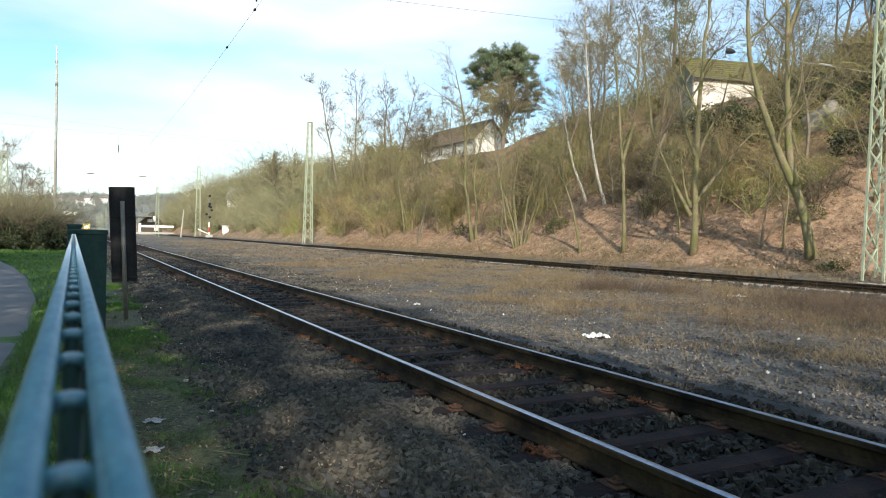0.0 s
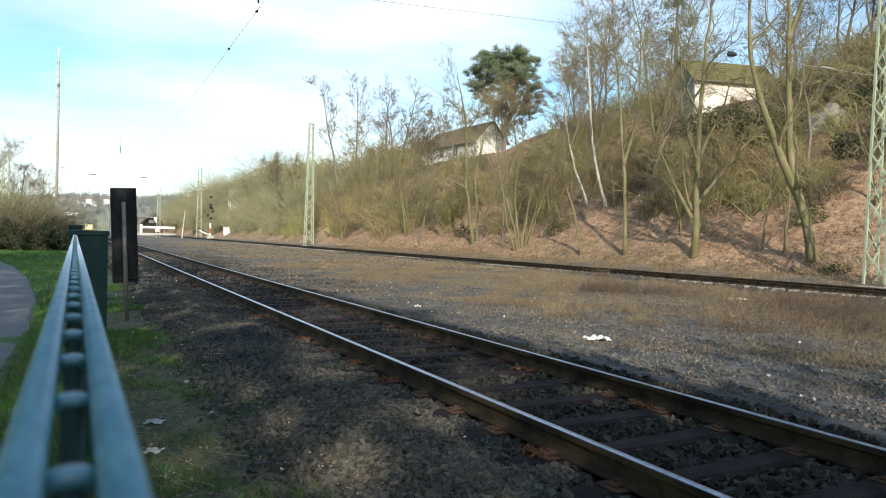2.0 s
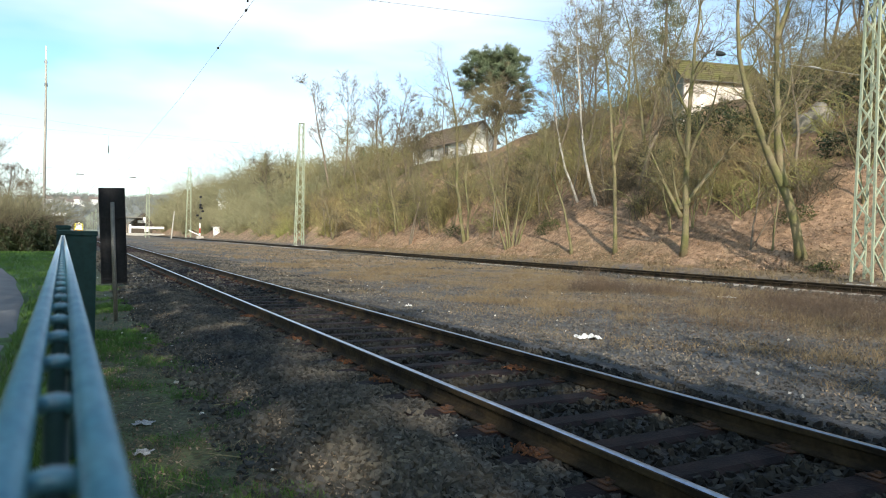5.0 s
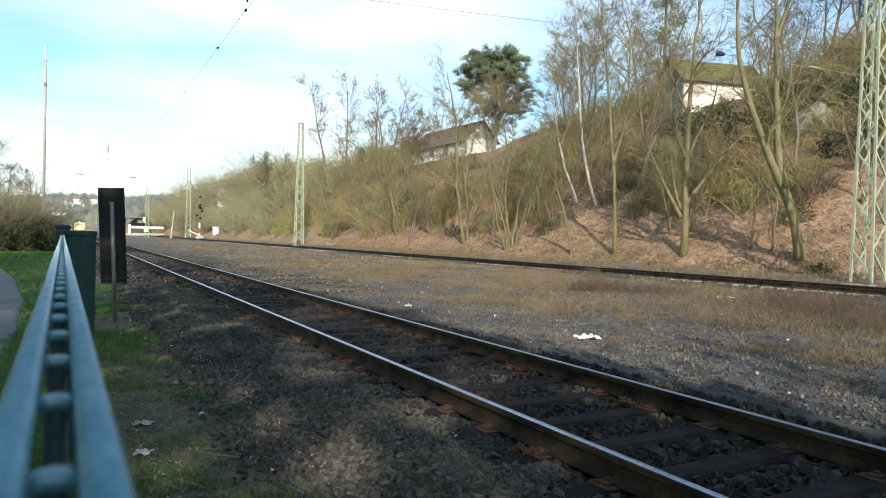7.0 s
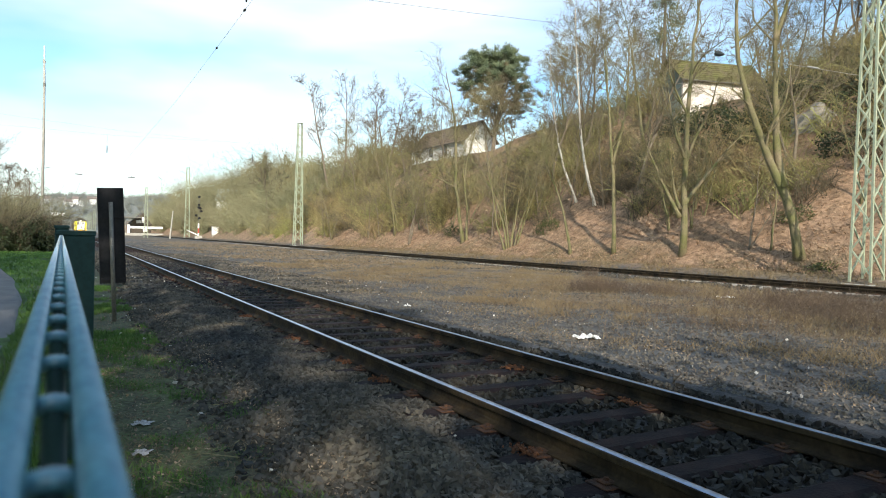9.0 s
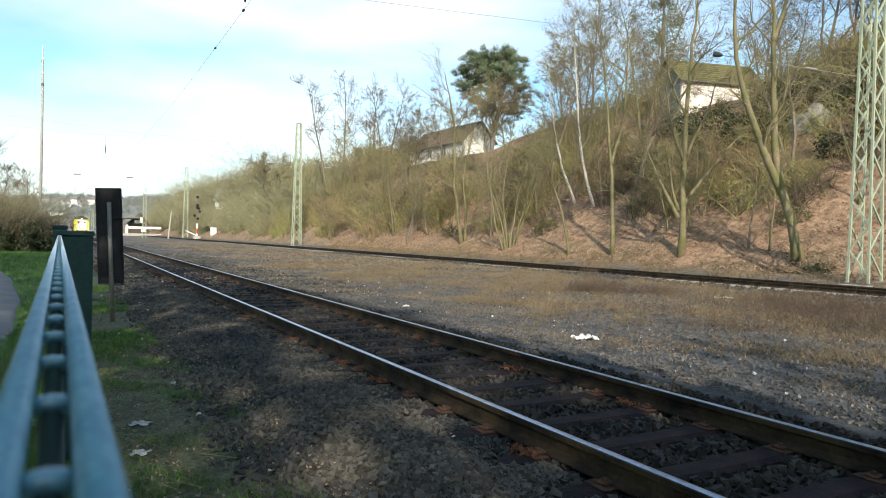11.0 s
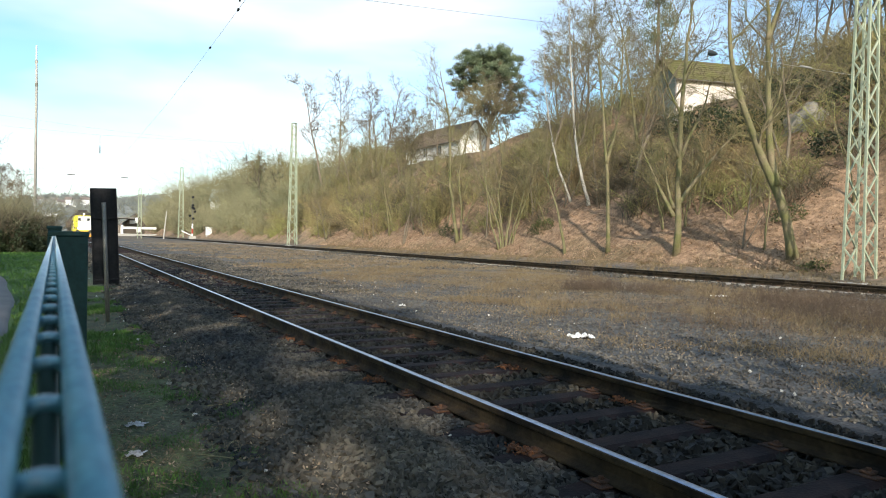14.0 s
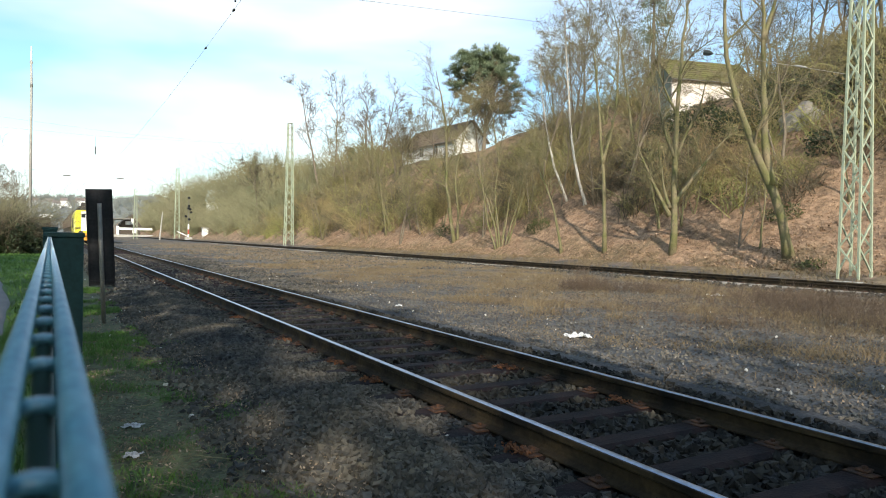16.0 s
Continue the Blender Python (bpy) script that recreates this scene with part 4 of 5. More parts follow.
def build_grass():
    g = np.random.default_rng(301)
    def sward(n, x, y, h, lean, w):
        b = np.stack([x, y, ground_z(x, y) - 0.005], 1)
        hh = g.uniform(0.4, 1.0, n) * h
        t = b + np.stack([g.normal(0, lean, n) * hh, g.normal(0, lean, n) * hh, hh], 1)
        return blades(b, t, np.full(n, w) * g.uniform(0.6, 1.3, n))
    def clumped(n, x0, x1, y0, y1, power=1.0, keep=0.0, k=0):
        x, y = g.uniform(x0, x1, n * 2), y0 + (y1 - y0) * g.random(n * 2) ** power
        m = wave(x, y, 0.55, k) + 0.7 * wave(x, y, 0.17, k + 1) > keep
        return x[m][:n], y[m][:n]
    lots = []
    x, y = clumped(22000, 0.05, 1.2, 1.0, 10, 1.3, 0.5, 1)
    lots.append(sward(len(x), x, y, 0.035, 0.9, 0.004))
    x, y = clumped(15000, 0.05, 1.45, 1.0, 9, 1.3, 0.6, 8)
    lots.append(sward(len(x), x, y, 0.06, 0.6, 0.005))
    x, y = clumped(9000, 0.15, 1.0, 8, 18, 1.0, 0.2, 2)
    lots.append(sward(len(x), x, y, 0.07, 0.5, 0.010))
    x = g.uniform(-0.55, 0.15, 14000)
    y = 1.0 + 14 * g.random(14000) ** 1.2
    lots.append(sward(len(x), x, y, 0.08, 0.5, 0.008))
    x, y = g.uniform(-6, 0.3, 26000), g.uniform(12, 50, 26000)
    m = x > np.array([path_edges(v)[1] for v in y]) + 0.05
    lots.append(sward(int(m.sum()), x[m], y[m], 0.11, 0.5, 0.02))
    stuff("grass", *join(lots), BLADE, "short green grass and moss between fence and track", "grass")
    lots = []
    def tufted(n, x0, x1, y0, y1, power, keep, k):
        """Grass that stands in patches a metre or two wide."""
        x, y = g.uniform(x0, x1, n * 3), y0 + (y1 - y0) * g.random(n * 3) ** power
        m = wave(x, y, 1.15, k) + 0.8 * wave(x, y, 0.31, k + 1) + 0.5 * g.normal(0, 1, n * 3) + 0.9 * smooth_step(5.7, 8.2, x) - 0.5 * smooth_step(22, 40, y) > keep
        return x[m][:n], y[m][:n]
    x, y = tufted(80000, 5.9, 19.0, -1, 34, 1.3, 0.95, 4)
    lots.append(sward(len(x), x, y, 0.10, 1.3, 0.007))
    x, y = tufted(26000, 7.5, 19.0, 0, 30, 1.2, 1.5, 4)
    lots.append(sward(len(x), x, y, 0.21, 0.7, 0.007))
    x, y = tufted(9000, 7.5, 19.0, 30, 80, 1.4, 1.4, 4)
    lots.append(sward(len(x), x, y, 0.16, 1.2, 0.03))
    x, y = clumped(12000, 23.6, 26.6, 8, 70, 1.0, -0.2, 6)
    lots.append(sward(len(x), x, y, 0.22, 0.9, 0.02))
    x, y = clumped(14000, 0.1, 2.1, 1.2, 10, 1.2, 0.0, 7)
    lots.append(sward(len(x), x, y, 0.03, 2.0, 0.004))
    stuff("dry_grass", *join(lots), STRAW, "withered straw-coloured grass on the stony ground", "grass")


build_grass()


def build_chaff():
    """Old leaves and bits of straw lying among the gravel."""
    g = np.random.default_rng(311)
    n = 80000
    x, y = 5.3 + 14 * g.random(n) ** 1.2, -1.5 + 38 * g.random(n) ** 1.35
    k = wave(x, y, 1.15, 4) + 0.8 * wave(x, y, 0.25, 2) + 1.1 * smooth_step(5.6, 8.5, x) > 0.35
    x, y = x[k], y[k]
    a = flakes(np.stack([x, y, ground_z(x, y) + 0.012], 1), g.uniform(0.006, 0.020, len(x)), 0.9)
    n = 26000
    x, y = 4.8 + 14.4 * g.random(n), 28 + 75 * g.random(n) ** 1.4
    m = wave(x, y, 1.9, 4) + smooth_step(6, 12, x) > 0.9
    x, y = x[m], y[m]
    c = flakes(np.stack([x, y, ground_z(x, y) + 0.02], 1), g.uniform(0.03, 0.075, len(x)), 0.8)
    n = 9000
    x, y = g.uniform(0.1, 2.3, n), 0.8 + 12 * g.random(n) ** 1.3
    b = flakes(np.stack([x, y, ground_z(x, y) + 0.012 + 0.03 * (x > 1.2)], 1), g.uniform(0.006, 0.016, n), 0.8)
    stuff("dead_leaves", *join([a, b, c]), mat("dry_leaf_bits", (0.16, 0.12, 0.08), (0.26, 0.20, 0.14), 2.0, 0.9, 0.0, vary=0.7), "small dead leaves and straw scattered on the ground", "leaves")


build_chaff()


# ---- houses on the slope ----
PLASTER = mat("pale_plaster", (0.72, 0.64, 0.58), (0.80, 0.72, 0.66), 1.2, 0.9, 0.2)
WHITE = mat("white_render", (0.76, 0.75, 0.73), (0.82, 0.81, 0.79), 0.8, 0.9, 0.1)
GREY_BOARD = mat("weathered_boards", (0.26, 0.30, 0.26), (0.34, 0.36, 0.31), 2.0, 0.9, 0.4)
MOSS_ROOF = mat("mossy_roof", (0.135, 0.14, 0.035), (0.12, 0.095, 0.055), 0.9, 0.95, 0.6)
BROWN_ROOF = mat("brown_roof_tiles", (0.16, 0.115, 0.075), (0.20, 0.15, 0.10), 0.7, 0.9, 0.5)
DARK_GLASS = mat("dark_window_glass", (0.02, 0.024, 0.028), (0.03, 0.034, 0.04), 2.0, 0.1, 0.0)
SHED_WOOD = mat("dark_timber", (0.07, 0.055, 0.042), (0.10, 0.08, 0.06), 3.0, 0.85, 0.3)


def build_house(name, label, m, length, depth, wall, rise, front, gable, roof, windows=(), over=0.35, chimney=None):
    """A gabled house: x along its front, y to the back, ridge along x."""
    house = thing(name, label, "house", m)
    d = 0.22
    part("front_wall", Geo().box(0, 0, -1.5, length, d, wall), front, house)
    part("back_wall", Geo().box(0, depth - d, -1.5, length, depth, wall), front, house)
    for x0 in (0.0, length - d):
        g = Geo()
        ring = [(0.003 + d, -1.5), (depth - d - 0.003, -1.5), (depth - d - 0.003, wall), (depth / 2, wall + rise * (1 - 2 * d / depth)), (0.003 + d, wall)]
        vs = [(x, y, z) for x in (x0, x0 + d) for y, z in ring]
        fs = [(i, (i + 1) % 5, (i + 1) % 5 + 5, i + 5) for i in range(5)] + [(4, 3, 2, 1, 0), (5, 6, 7, 8, 9)]
        g.add(vs, fs)
        part("gable_wall", g, gable, house)
    k = rise / (depth / 2)
    for s in (0, 1):
        g = Geo()
        y0, y1 = (-over, depth / 2) if s == 0 else (depth + over, depth / 2)
        z0, z1 = wall - over * k + 0.03, wall + rise + 0.03
        rows, ring = 9, []
        for i in range(rows):
            a, b = i / rows, (i + 1) / rows
            ring += [(y0 + (y1 - y0) * a, z0 + (z1 - z0) * a + 0.075), (y0 + (y1 - y0) * b, z0 + (z1 - z0) * b + 0.03)]
        ring += [(y1, z1 - 0.03), (y0, z0 - 0.03)]
        n = len(ring)
        g.add([(x, y, z) for x in (-over, length + over) for y, z in ring], [(i, (i + 1) % n, (i + 1) % n + n, i + n) for i in range(n)] + [tuple(reversed(range(n))), tuple(range(n, 2 * n))])
        part("roof_slope", g, roof, house)
    part("gutter", Geo().tube([(-over, -over - 0.04, wall - over * k), (length + over, -over - 0.04, wall - over * k)], 0.05, 6), GREY_STEEL, house)
    for x, z, w, h in windows:
        win = part("window", Geo().box(x, -0.012, z, x + w, 0.05, z + h, 0.004), DARK_GLASS, house)
        for q in ((x - 0.06, z - 0.06, x, z + h + 0.06), (x + w, z - 0.06, x + w + 0.06, z + h + 0.06), (x, z + h, x + w, z + h + 0.06), (x, z - 0.06, x + w, z), (x + w / 2 - 0.025, z, x + w / 2 + 0.025, z + h)):
            part("frame", Geo().box(q[0], -0.03, q[1], q[2], 0.0, q[3]), SHED_WOOD if front == PLASTER else WHITE, win)
    if chimney:
        part("chimney", Geo().box(chimney - 0.3, depth / 2 - 0.3, wall + rise * 0.6, chimney + 0.3, depth / 2 + 0.3, wall + rise + 0.7, 0.02), BROWN_ROOF, house)
    return house


build_house("hillside_house", "small pale plastered house with a mossy roof on the slope", pose(41.0, 36.7, 12.1, 0, 0, -17), 6.9, 3.9, 2.15, 1.75, PLASTER, GREY_BOARD, MOSS_ROOF, [(5.2, 0.75, 0.75, 0.7)])
build_house("white_house", "white rendered house with a brown roof behind bare trees", pose(42.6, 86.5, 11.65, 0, 0, -88), 14.0, 4.6, 2.3, 2.4, WHITE, WHITE, BROWN_ROOF, [(1.6, 0.7, 1.0, 1.1), (5.0, 0.7, 1.0, 1.1), (8.6, 0.7, 1.0, 1.1)])


def build_shed():
    shed = thing("garden_shed", "low dark flat-roofed shed among conifers on the crest", "shed", pose(39.6, 103.5, float(ground_z(39.6, 103.5)) - 0.2, 0, 0, -60))
    part("wall", Geo().box(0, 0, -0.6, 4.5, 2.6, 1.9, 0.02), GREY_BOARD, shed)
    part("roof", Geo().box(-0.2, -0.2, 1.9, 4.7, 2.8, 2.05, 0.02), SHED_WOOD, shed)
    part("door", Geo().box(3.0, -0.03, -0.2, 3.8, 0.0, 1.7, 0.01), SHED_WOOD, shed)


build_shed()


def build_outcrop():
    """A pale rock face standing out of the ivy."""
    g = np.random.default_rng(15)
    bm = bmesh.new()
    bmesh.ops.create_icosphere(bm, subdivisions=4, radius=1.0)
    for v in bm.verts:
        p = v.co * 2.1
        k = 1 + 0.28 * noise.noise(p) + 0.14 * noise.noise(p * 2.7) + 0.07 * noise.noise(p * 6.1)
        v.co = Vector((v.co.x * 1.4, v.co.y * 1.25, v.co.z * 1.5)) * k
    me = bpy.data.meshes.new("rock_outcrop")
    bm.to_mesh(me)
    bm.free()
    me.materials.append(mat("pale_rock", (0.22, 0.20, 0.17), (0.31, 0.28, 0.24), 1.6, 0.95, 0.8, c=(0.13, 0.13, 0.09), depth=0.06))
    thing("rock_outcrop", "pale grey rock face jutting from the slope", "rock", pose(37.2, 23.6, 7.9), data=me)


build_outcrop()


def ivy_mound(name, label, spots, leaf, size, seed):
    """Thickets of small dark leaves over heaps of given centre and radii."""
    g = np.random.default_rng(seed)
    lots = []
    for x, y, z, rx, ry, rz, n in spots:
        d = g.normal(0, 1, (n, 3))
        d /= np.linalg.norm(d, axis=1, keepdims=True)
        bump = 1 + 0.22 * np.sin(d[:, 0] * 7 + x) * np.cos(d[:, 1] * 6 + y) + 0.15 * np.sin(d[:, 2] * 11 + d[:, 0] * 9)
        c = np.array([x, y, z]) + d * np.array([rx, ry, rz]) * (bump * g.uniform(0.72, 1.04, n))[:, None]
        c = c[c[:, 2] > ground_z(c[:, 0], c[:, 1]) - 0.1]
        lots.append(flakes(c, g.uniform(0.6, 1.3, len(c)) * size, 1.3))
    return stuff(name, *join(lots), leaf, label, "bush")


ivy_mound("slope_ivy", "dark evergreen ivy thicket under the house", [(38.5, 31.5, 9.2, 2.4, 2.2, 1.6, 5200), (37.2, 27.0, 8.3, 2.2, 2.6, 1.4, 5200), (40.2, 26.5, 10.6, 2.2, 2.6, 1.5, 4200),
          (38.8, 21.0, 9.4, 2.0, 2.6, 1.7, 4200), (35.5, 34.0, 6.8, 1.4, 1.5, 1.1, 2200), (39.5, 35.5, 10.0, 1.7, 1.5, 1.2, 2600), (41.0, 22.0, 11.0, 2.2, 2.5, 1.4, 3600), (35.0, 20.5, 6.6, 1.4, 1.4, 0.9, 2000)], IVY, 0.085, 401)
# Bramble heaps coloured dark to set shadow patches into the scrub.
ivy_mound("bramble_patches", "dark brown-green bramble leaves among the scrub", [(33.2, 30.0, 5.0, 1.5, 1.6, 0.8, 1500), (34.5, 26.0, 5.9, 1.4, 1.6, 0.8, 1500), (31.3, 41.0, 3.7, 1.3, 1.8, 0.8, 1400), (33.5, 48.5, 5.3, 1.6, 2.0, 0.9, 1500),
          (34.8, 40.0, 6.3, 1.5, 1.6, 0.9, 1500), (30.8, 55.0, 3.4, 1.4, 2.0, 0.8, 1300), (35.5, 57.0, 6.9, 1.6, 2.2, 0.9, 1500), (32.5, 66.0, 4.8, 1.6, 2.4, 0.9, 1400), (31.5, 24.5, 3.8, 1.2, 1.3, 0.6, 1000), (36.0, 46.0, 7.2, 1.6, 1.8, 0.9, 1500), (31.0, 78.0, 3.7, 1.8, 3.0, 1.0, 1500)],
          mat("shaded_bramble_leaf", (0.040, 0.042, 0.018), (0.075, 0.068, 0.028), 0.8, 0.7, 0.0, vary=0.4), 0.06, 404)
ivy_mound("ground_ivy", "small green shrubs at the slope's foot", [(26.3, 16.2, 0.45, 0.55, 0.6, 0.35, 600), (28.5, 36.5, 2.2, 0.9, 1.1, 0.7, 1500), (28.2, 49.0, 1.9, 0.8, 0.9, 0.6, 900), (29.5, 19.5, 2.8, 0.8, 0.8, 0.5, 1000)],
          mat("small_green_leaves", (0.06, 0.075, 0.02), (0.10, 0.105, 0.03), 1.0, 0.7, 0.0, vary=0.4), 0.06, 402)
ivy_mound("hedge", "low dark evergreen bramble hedge beside the grass", [(-1.9, 46.3, 0.75, 1.2, 1.8, 1.15, 9000), (-3.4, 46.3, 0.7, 1.4, 1.8, 1.05, 9000), (-5.4, 46.6, 0.65, 1.8, 1.8, 1.0, 9000), (-0.85, 46.8, 0.4, 0.6, 1.4, 0.7, 3000)], IVY, 0.065, 403)


# ---- the left side of the line and the distance ----
def lot(n, xlim, ylim, high, stems, seed, r):
    return scrub(n, xlim, ylim, high, stems, seed, r)


stuff("hedge_trees", *lot(120, (-8.5, -3.4), (48.0, 58), (2.6, 4.4), 52, 501, 0.022), SCRUB_FAR, "yellow-brown leafless bushes behind the hedge", "bushes")
stuff("hedge_trees", *lot(60, (-6.5, -2.5), (46.8, 50.5), (2.4, 5.2), 60, 503, 0.020), SCRUB_FAR, "tangled yellow-brown leafless bushes growing through the hedge", "bushes")
stuff("red_brown_bush", *lot(26, (-3.4, -2.1), (46.0, 49), (1.6, 4.4), 60, 502, 0.018), TWIG_DARK, "brown leafless bush at the end of the hedge", "bush")
for x, y, h, seed in ((-6.9, 74.0, 9.5, 61), (-8.2, 78.0, 10.0, 62), (-3.1, 70.0, 6.6, 63), (-5.6, 82.0, 8.5, 64), (-9.5, 70.0, 9.0, 65)):
    plant("bare_tree", "bare grey tree behind the hedge", x, y, seed, [(0, 0, 0.05, 0, h, 0.16), (0.2, 0, -0.2, 0.1, h * 0.8, 0.1)], BARK_GREY, TWIG_DARK, 1.7, limbs=12, first=0.25, reach=0.4)
build_mast("lattice_mast", MAST, -5.1, 62.0, 0.0, 7.1, 0.62, 0.36)


def build_pole():
    pole = thing("antenna_pole", "tall slender grey radio pole behind the hedge", "pole", pose(-1.45, 53.0, 0))
    part("shaft", Geo().tube([(0, 0, -0.2), (0, 0, 11.0), (-0.03, 0, 12.7)], [0.10, 0.075, 0.06], 10), CONCRETE, pole, smooth=True)
    part("antenna", Geo().tube([(-0.03, 0, 12.6), (-0.03, 0, 13.6)], 0.045, 8), WHITE, pole, "pale rod antenna")
    part("antenna_bracket", Geo().box(-0.12, -0.03, 12.45, 0.06, 0.03, 12.6, 0.01), GREY_STEEL, pole)
    part("collar", Geo().tube([(0, 0, 10.9), (0, 0, 11.1)], 0.095, 10), GREY_STEEL, pole)


build_pole()

RED = mat("signal_red", (0.42, 0.05, 0.035), (0.5, 0.07, 0.05), 3.0, 0.6, 0.0)


def build_signal():
    s = thing("railway_signal", "railway light signal with black lamps on red and white post", "signal", pose(24.3, 150.0, 0.2))
    for i, z in enumerate((0.0, 1.05, 2.1)):
        part("post_section", Geo().tube([(0, 0, z), (0, 0, z + 1.05)], 0.16, 8), RED if i % 2 else WHITE, s)
    part("upper_post", Geo().tube([(0, 0, 3.15), (0, 0, 8.6)], 0.06, 8), GREY_STEEL, s)
    for x, z in ((0.0, 8.7), (0.0, 7.0), (0.25, 6.3), (-0.05, 6.5), (0.45, 5.7), (-0.55, 4.8), (0.1, 4.2)):
        head = part("lamp_head", Geo().tube([(x, -0.35, z), (x, 0.1, z)], 0.25, 12), BLACK, s)
        part("hood", Geo().tube([(x, -0.75, z + 0.02), (x, -0.36, z)], [0.18, 0.22], 10), BLACK, head)
    part("arm", Geo().beam((-2.2, 0, 1.6), (0.0, 0, 0.6), 0.2), WHITE, s)
    part("base_block", Geo().box(-0.7, -0.5, -0.4, 0.7, 0.5, 0.5, 0.05), CONCRETE, s)
    c = thing("relay_cabinet", "pale grey trackside relay cabinet", "cabinet", pose(26.9, 146.0, float(ground_z(26.9, 146.0))))
    part("body", Geo().box(-0.6, -0.4, 0.0, 0.6, 0.4, 1.5, 0.04), WHITE, c)
    part("roof", Geo().box(-0.7, -0.5, 1.5, 0.7, 0.5, 1.65, 0.03), WHITE, c)
    part("plinth", Geo().box(-0.55, -0.38, -0.8, 0.55, 0.38, 0.0), CONCRETE, c)


build_signal()


def build_leaning_post():
    p = thing("leaning_post", "white post leaning beside the line", "post", pose(18.7, 150, 0.0, 0, 5, 0))
    part("shaft", Geo().tube([(0, 0, -0.3), (0, 0, 5.8)], [0.16, 0.10], 8), CONCRETE, p)


build_leaning_post()


def build_station():
    s = thing("station_building", "dark timbered station building with a pale platform canopy", "station", pose(15.5, 230.0, 0.0))
    part("body", Geo().box(2.2, 4.0, -0.3, 8.0, 14.0, 3.4), SHED_WOOD, s)
    roof = Geo()
    roof.add([(1.5, 3.4, 3.3), (8.4, 3.4, 3.3), (5.6, 3.4, 7.2), (1.5, 14.6, 3.3), (8.4, 14.6, 3.3), (5.6, 14.6, 7.2)], [(0, 1, 2), (5, 4, 3), (0, 2, 5, 3), (1, 4, 5, 2), (0, 3, 4, 1)])
    part("roof", roof, SHED_WOOD, s)
    for x, z, w, h in ((3.6, 3.9, 1.5, 1.0), (5.2, 4.0, 0.8, 1.8), (5.6, 1.2, 1.2, 1.3)):
        part("pale_panel", Geo().box(x, 3.3, z, x + w, 3.38, z + h), WHITE, s)
    part("canopy", Geo().box(-0.6, -1.5, 5.4, 4.6, 12.0, 5.8, 0.05), GREY_STEEL, s)
    for x, y in ((0.4, 0.0), (0.4, 6.0), (0.4, 11.0)):
        part("canopy_post", Geo().tube([(x, y, -0.3), (x, y, 5.4)], 0.14, 6), GREY_STEEL, s)
    part("platform_wall", Geo().box(1.0, -2.0, 2.2, 10.8, -1.6, 2.9, 0.03), WHITE, s)
    part("platform", Geo().box(-1.0, -3.0, -0.3, 11.0, 15.0, 0.76, 0.03), CONCRETE, s)
    part("wall_end", Geo().box(0.7, -2.1, -0.3, 1.4, -1.5, 3.4, 0.02), WHITE, s)


build_station()


def build_kiosk():
    k = thing("platform_kiosk", "small dark hut with a pale flat roof by the platform", "hut", pose(-1.5, 150.0, 0.0))
    part("wall", Geo().box(-0.8, -0.8, -0.1, 0.8, 0.8, 3.9, 0.03), SHED_WOOD, k)
    part("roof", Geo().box(-1.1, -1.1, 3.9, 1.1, 1.1, 4.5, 0.05), WHITE, k, "pale flat roof")
    part("window", Geo().box(-0.45, -0.83, 1.6, 0.45, -0.79, 2.8, 0.01), DARK_GLASS, k)


build_kiosk()
for x, y, h in ((14.3, 152.0, 10.4), (9.5, 250.0, 9.5), (9.5, 300.0, 9.5), (9.5, 350.0, 9.5), (9.5, 400.0, 9.5), (9.5, 450.0, 9.5)):
    build_mast("lattice_mast", "slim far lattice mast along the line", x, y, 0.0, h, 0.55 + y / 900, 0.3 + y / 1200)

# Distance haze is mixed into both colours, making them paler and greyer.
WOOD_HAZE = mat("far_woods", (0.16, 0.18, 0.18), (0.22, 0.23, 0.215), 0.02, 1.0, 0.0, vary=0.25)
MEADOW_HAZE = mat("hazed_far_hillside", (0.19, 0.21, 0.20), (0.25, 0.255, 0.235), 0.01, 1.0, 0.0)


def ridge_z(x, y):
    return 27.5 * smooth_step(430, 720, y) * (1 + 0.12 * np.sin(x / 37.0) + 0.08 * np.sin(x / 14.0 + 2)) + 0.03 * np.maximum(np.abs(x - 20) - 40, 0)


def build_far_hill():
    xs, ys = np.linspace(-320, 330, 66), np.linspace(420, 900, 26)
    X, Y = np.meshgrid(xs, ys, indexing="ij")
    Z = ridge_z(X, Y) - 0.4
    nx, ny = X.shape
    k = np.arange(nx * ny).reshape(nx, ny)
    a, b, c, d = k[:-1, :-1].ravel(), k[1:, :-1].ravel(), k[1:, 1:].ravel(), k[:-1, 1:].ravel()
    thing("far_hill", "distant wooded hillside closing the valley", "hill", data=fast_mesh("far_hill", np.stack([X, Y, Z], -1).reshape(-1, 3), np.concatenate([np.stack([a, b, c], 1), np.stack([a, c, d], 1)]), MEADOW_HAZE), kind="structure")
    g = np.random.default_rng(601)
    n = 900
    x, y = g.uniform(-150, 200, n), g.uniform(470, 780, n)
    z = ridge_z(x, y)
    k = np.repeat(np.arange(n), 60)
    m = len(k)
    base = np.stack([x[k], y[k], z[k]], 1)
    h = g.uniform(5, 9, n)[k]
    tip = base + np.stack([g.normal(0, 2.0, m), g.normal(0, 2.0, m), h * g.uniform(0.5, 1.0, m)], 1)
    mid = base * 0.5 + tip * 0.5 + g.normal(0, 0.6, (m, 3))
    stuff("far_woods", *cones(base, mid, tip, np.full(m, 0.16)), WOOD_HAZE, "distant leafless woods on the far hillside", "woods")


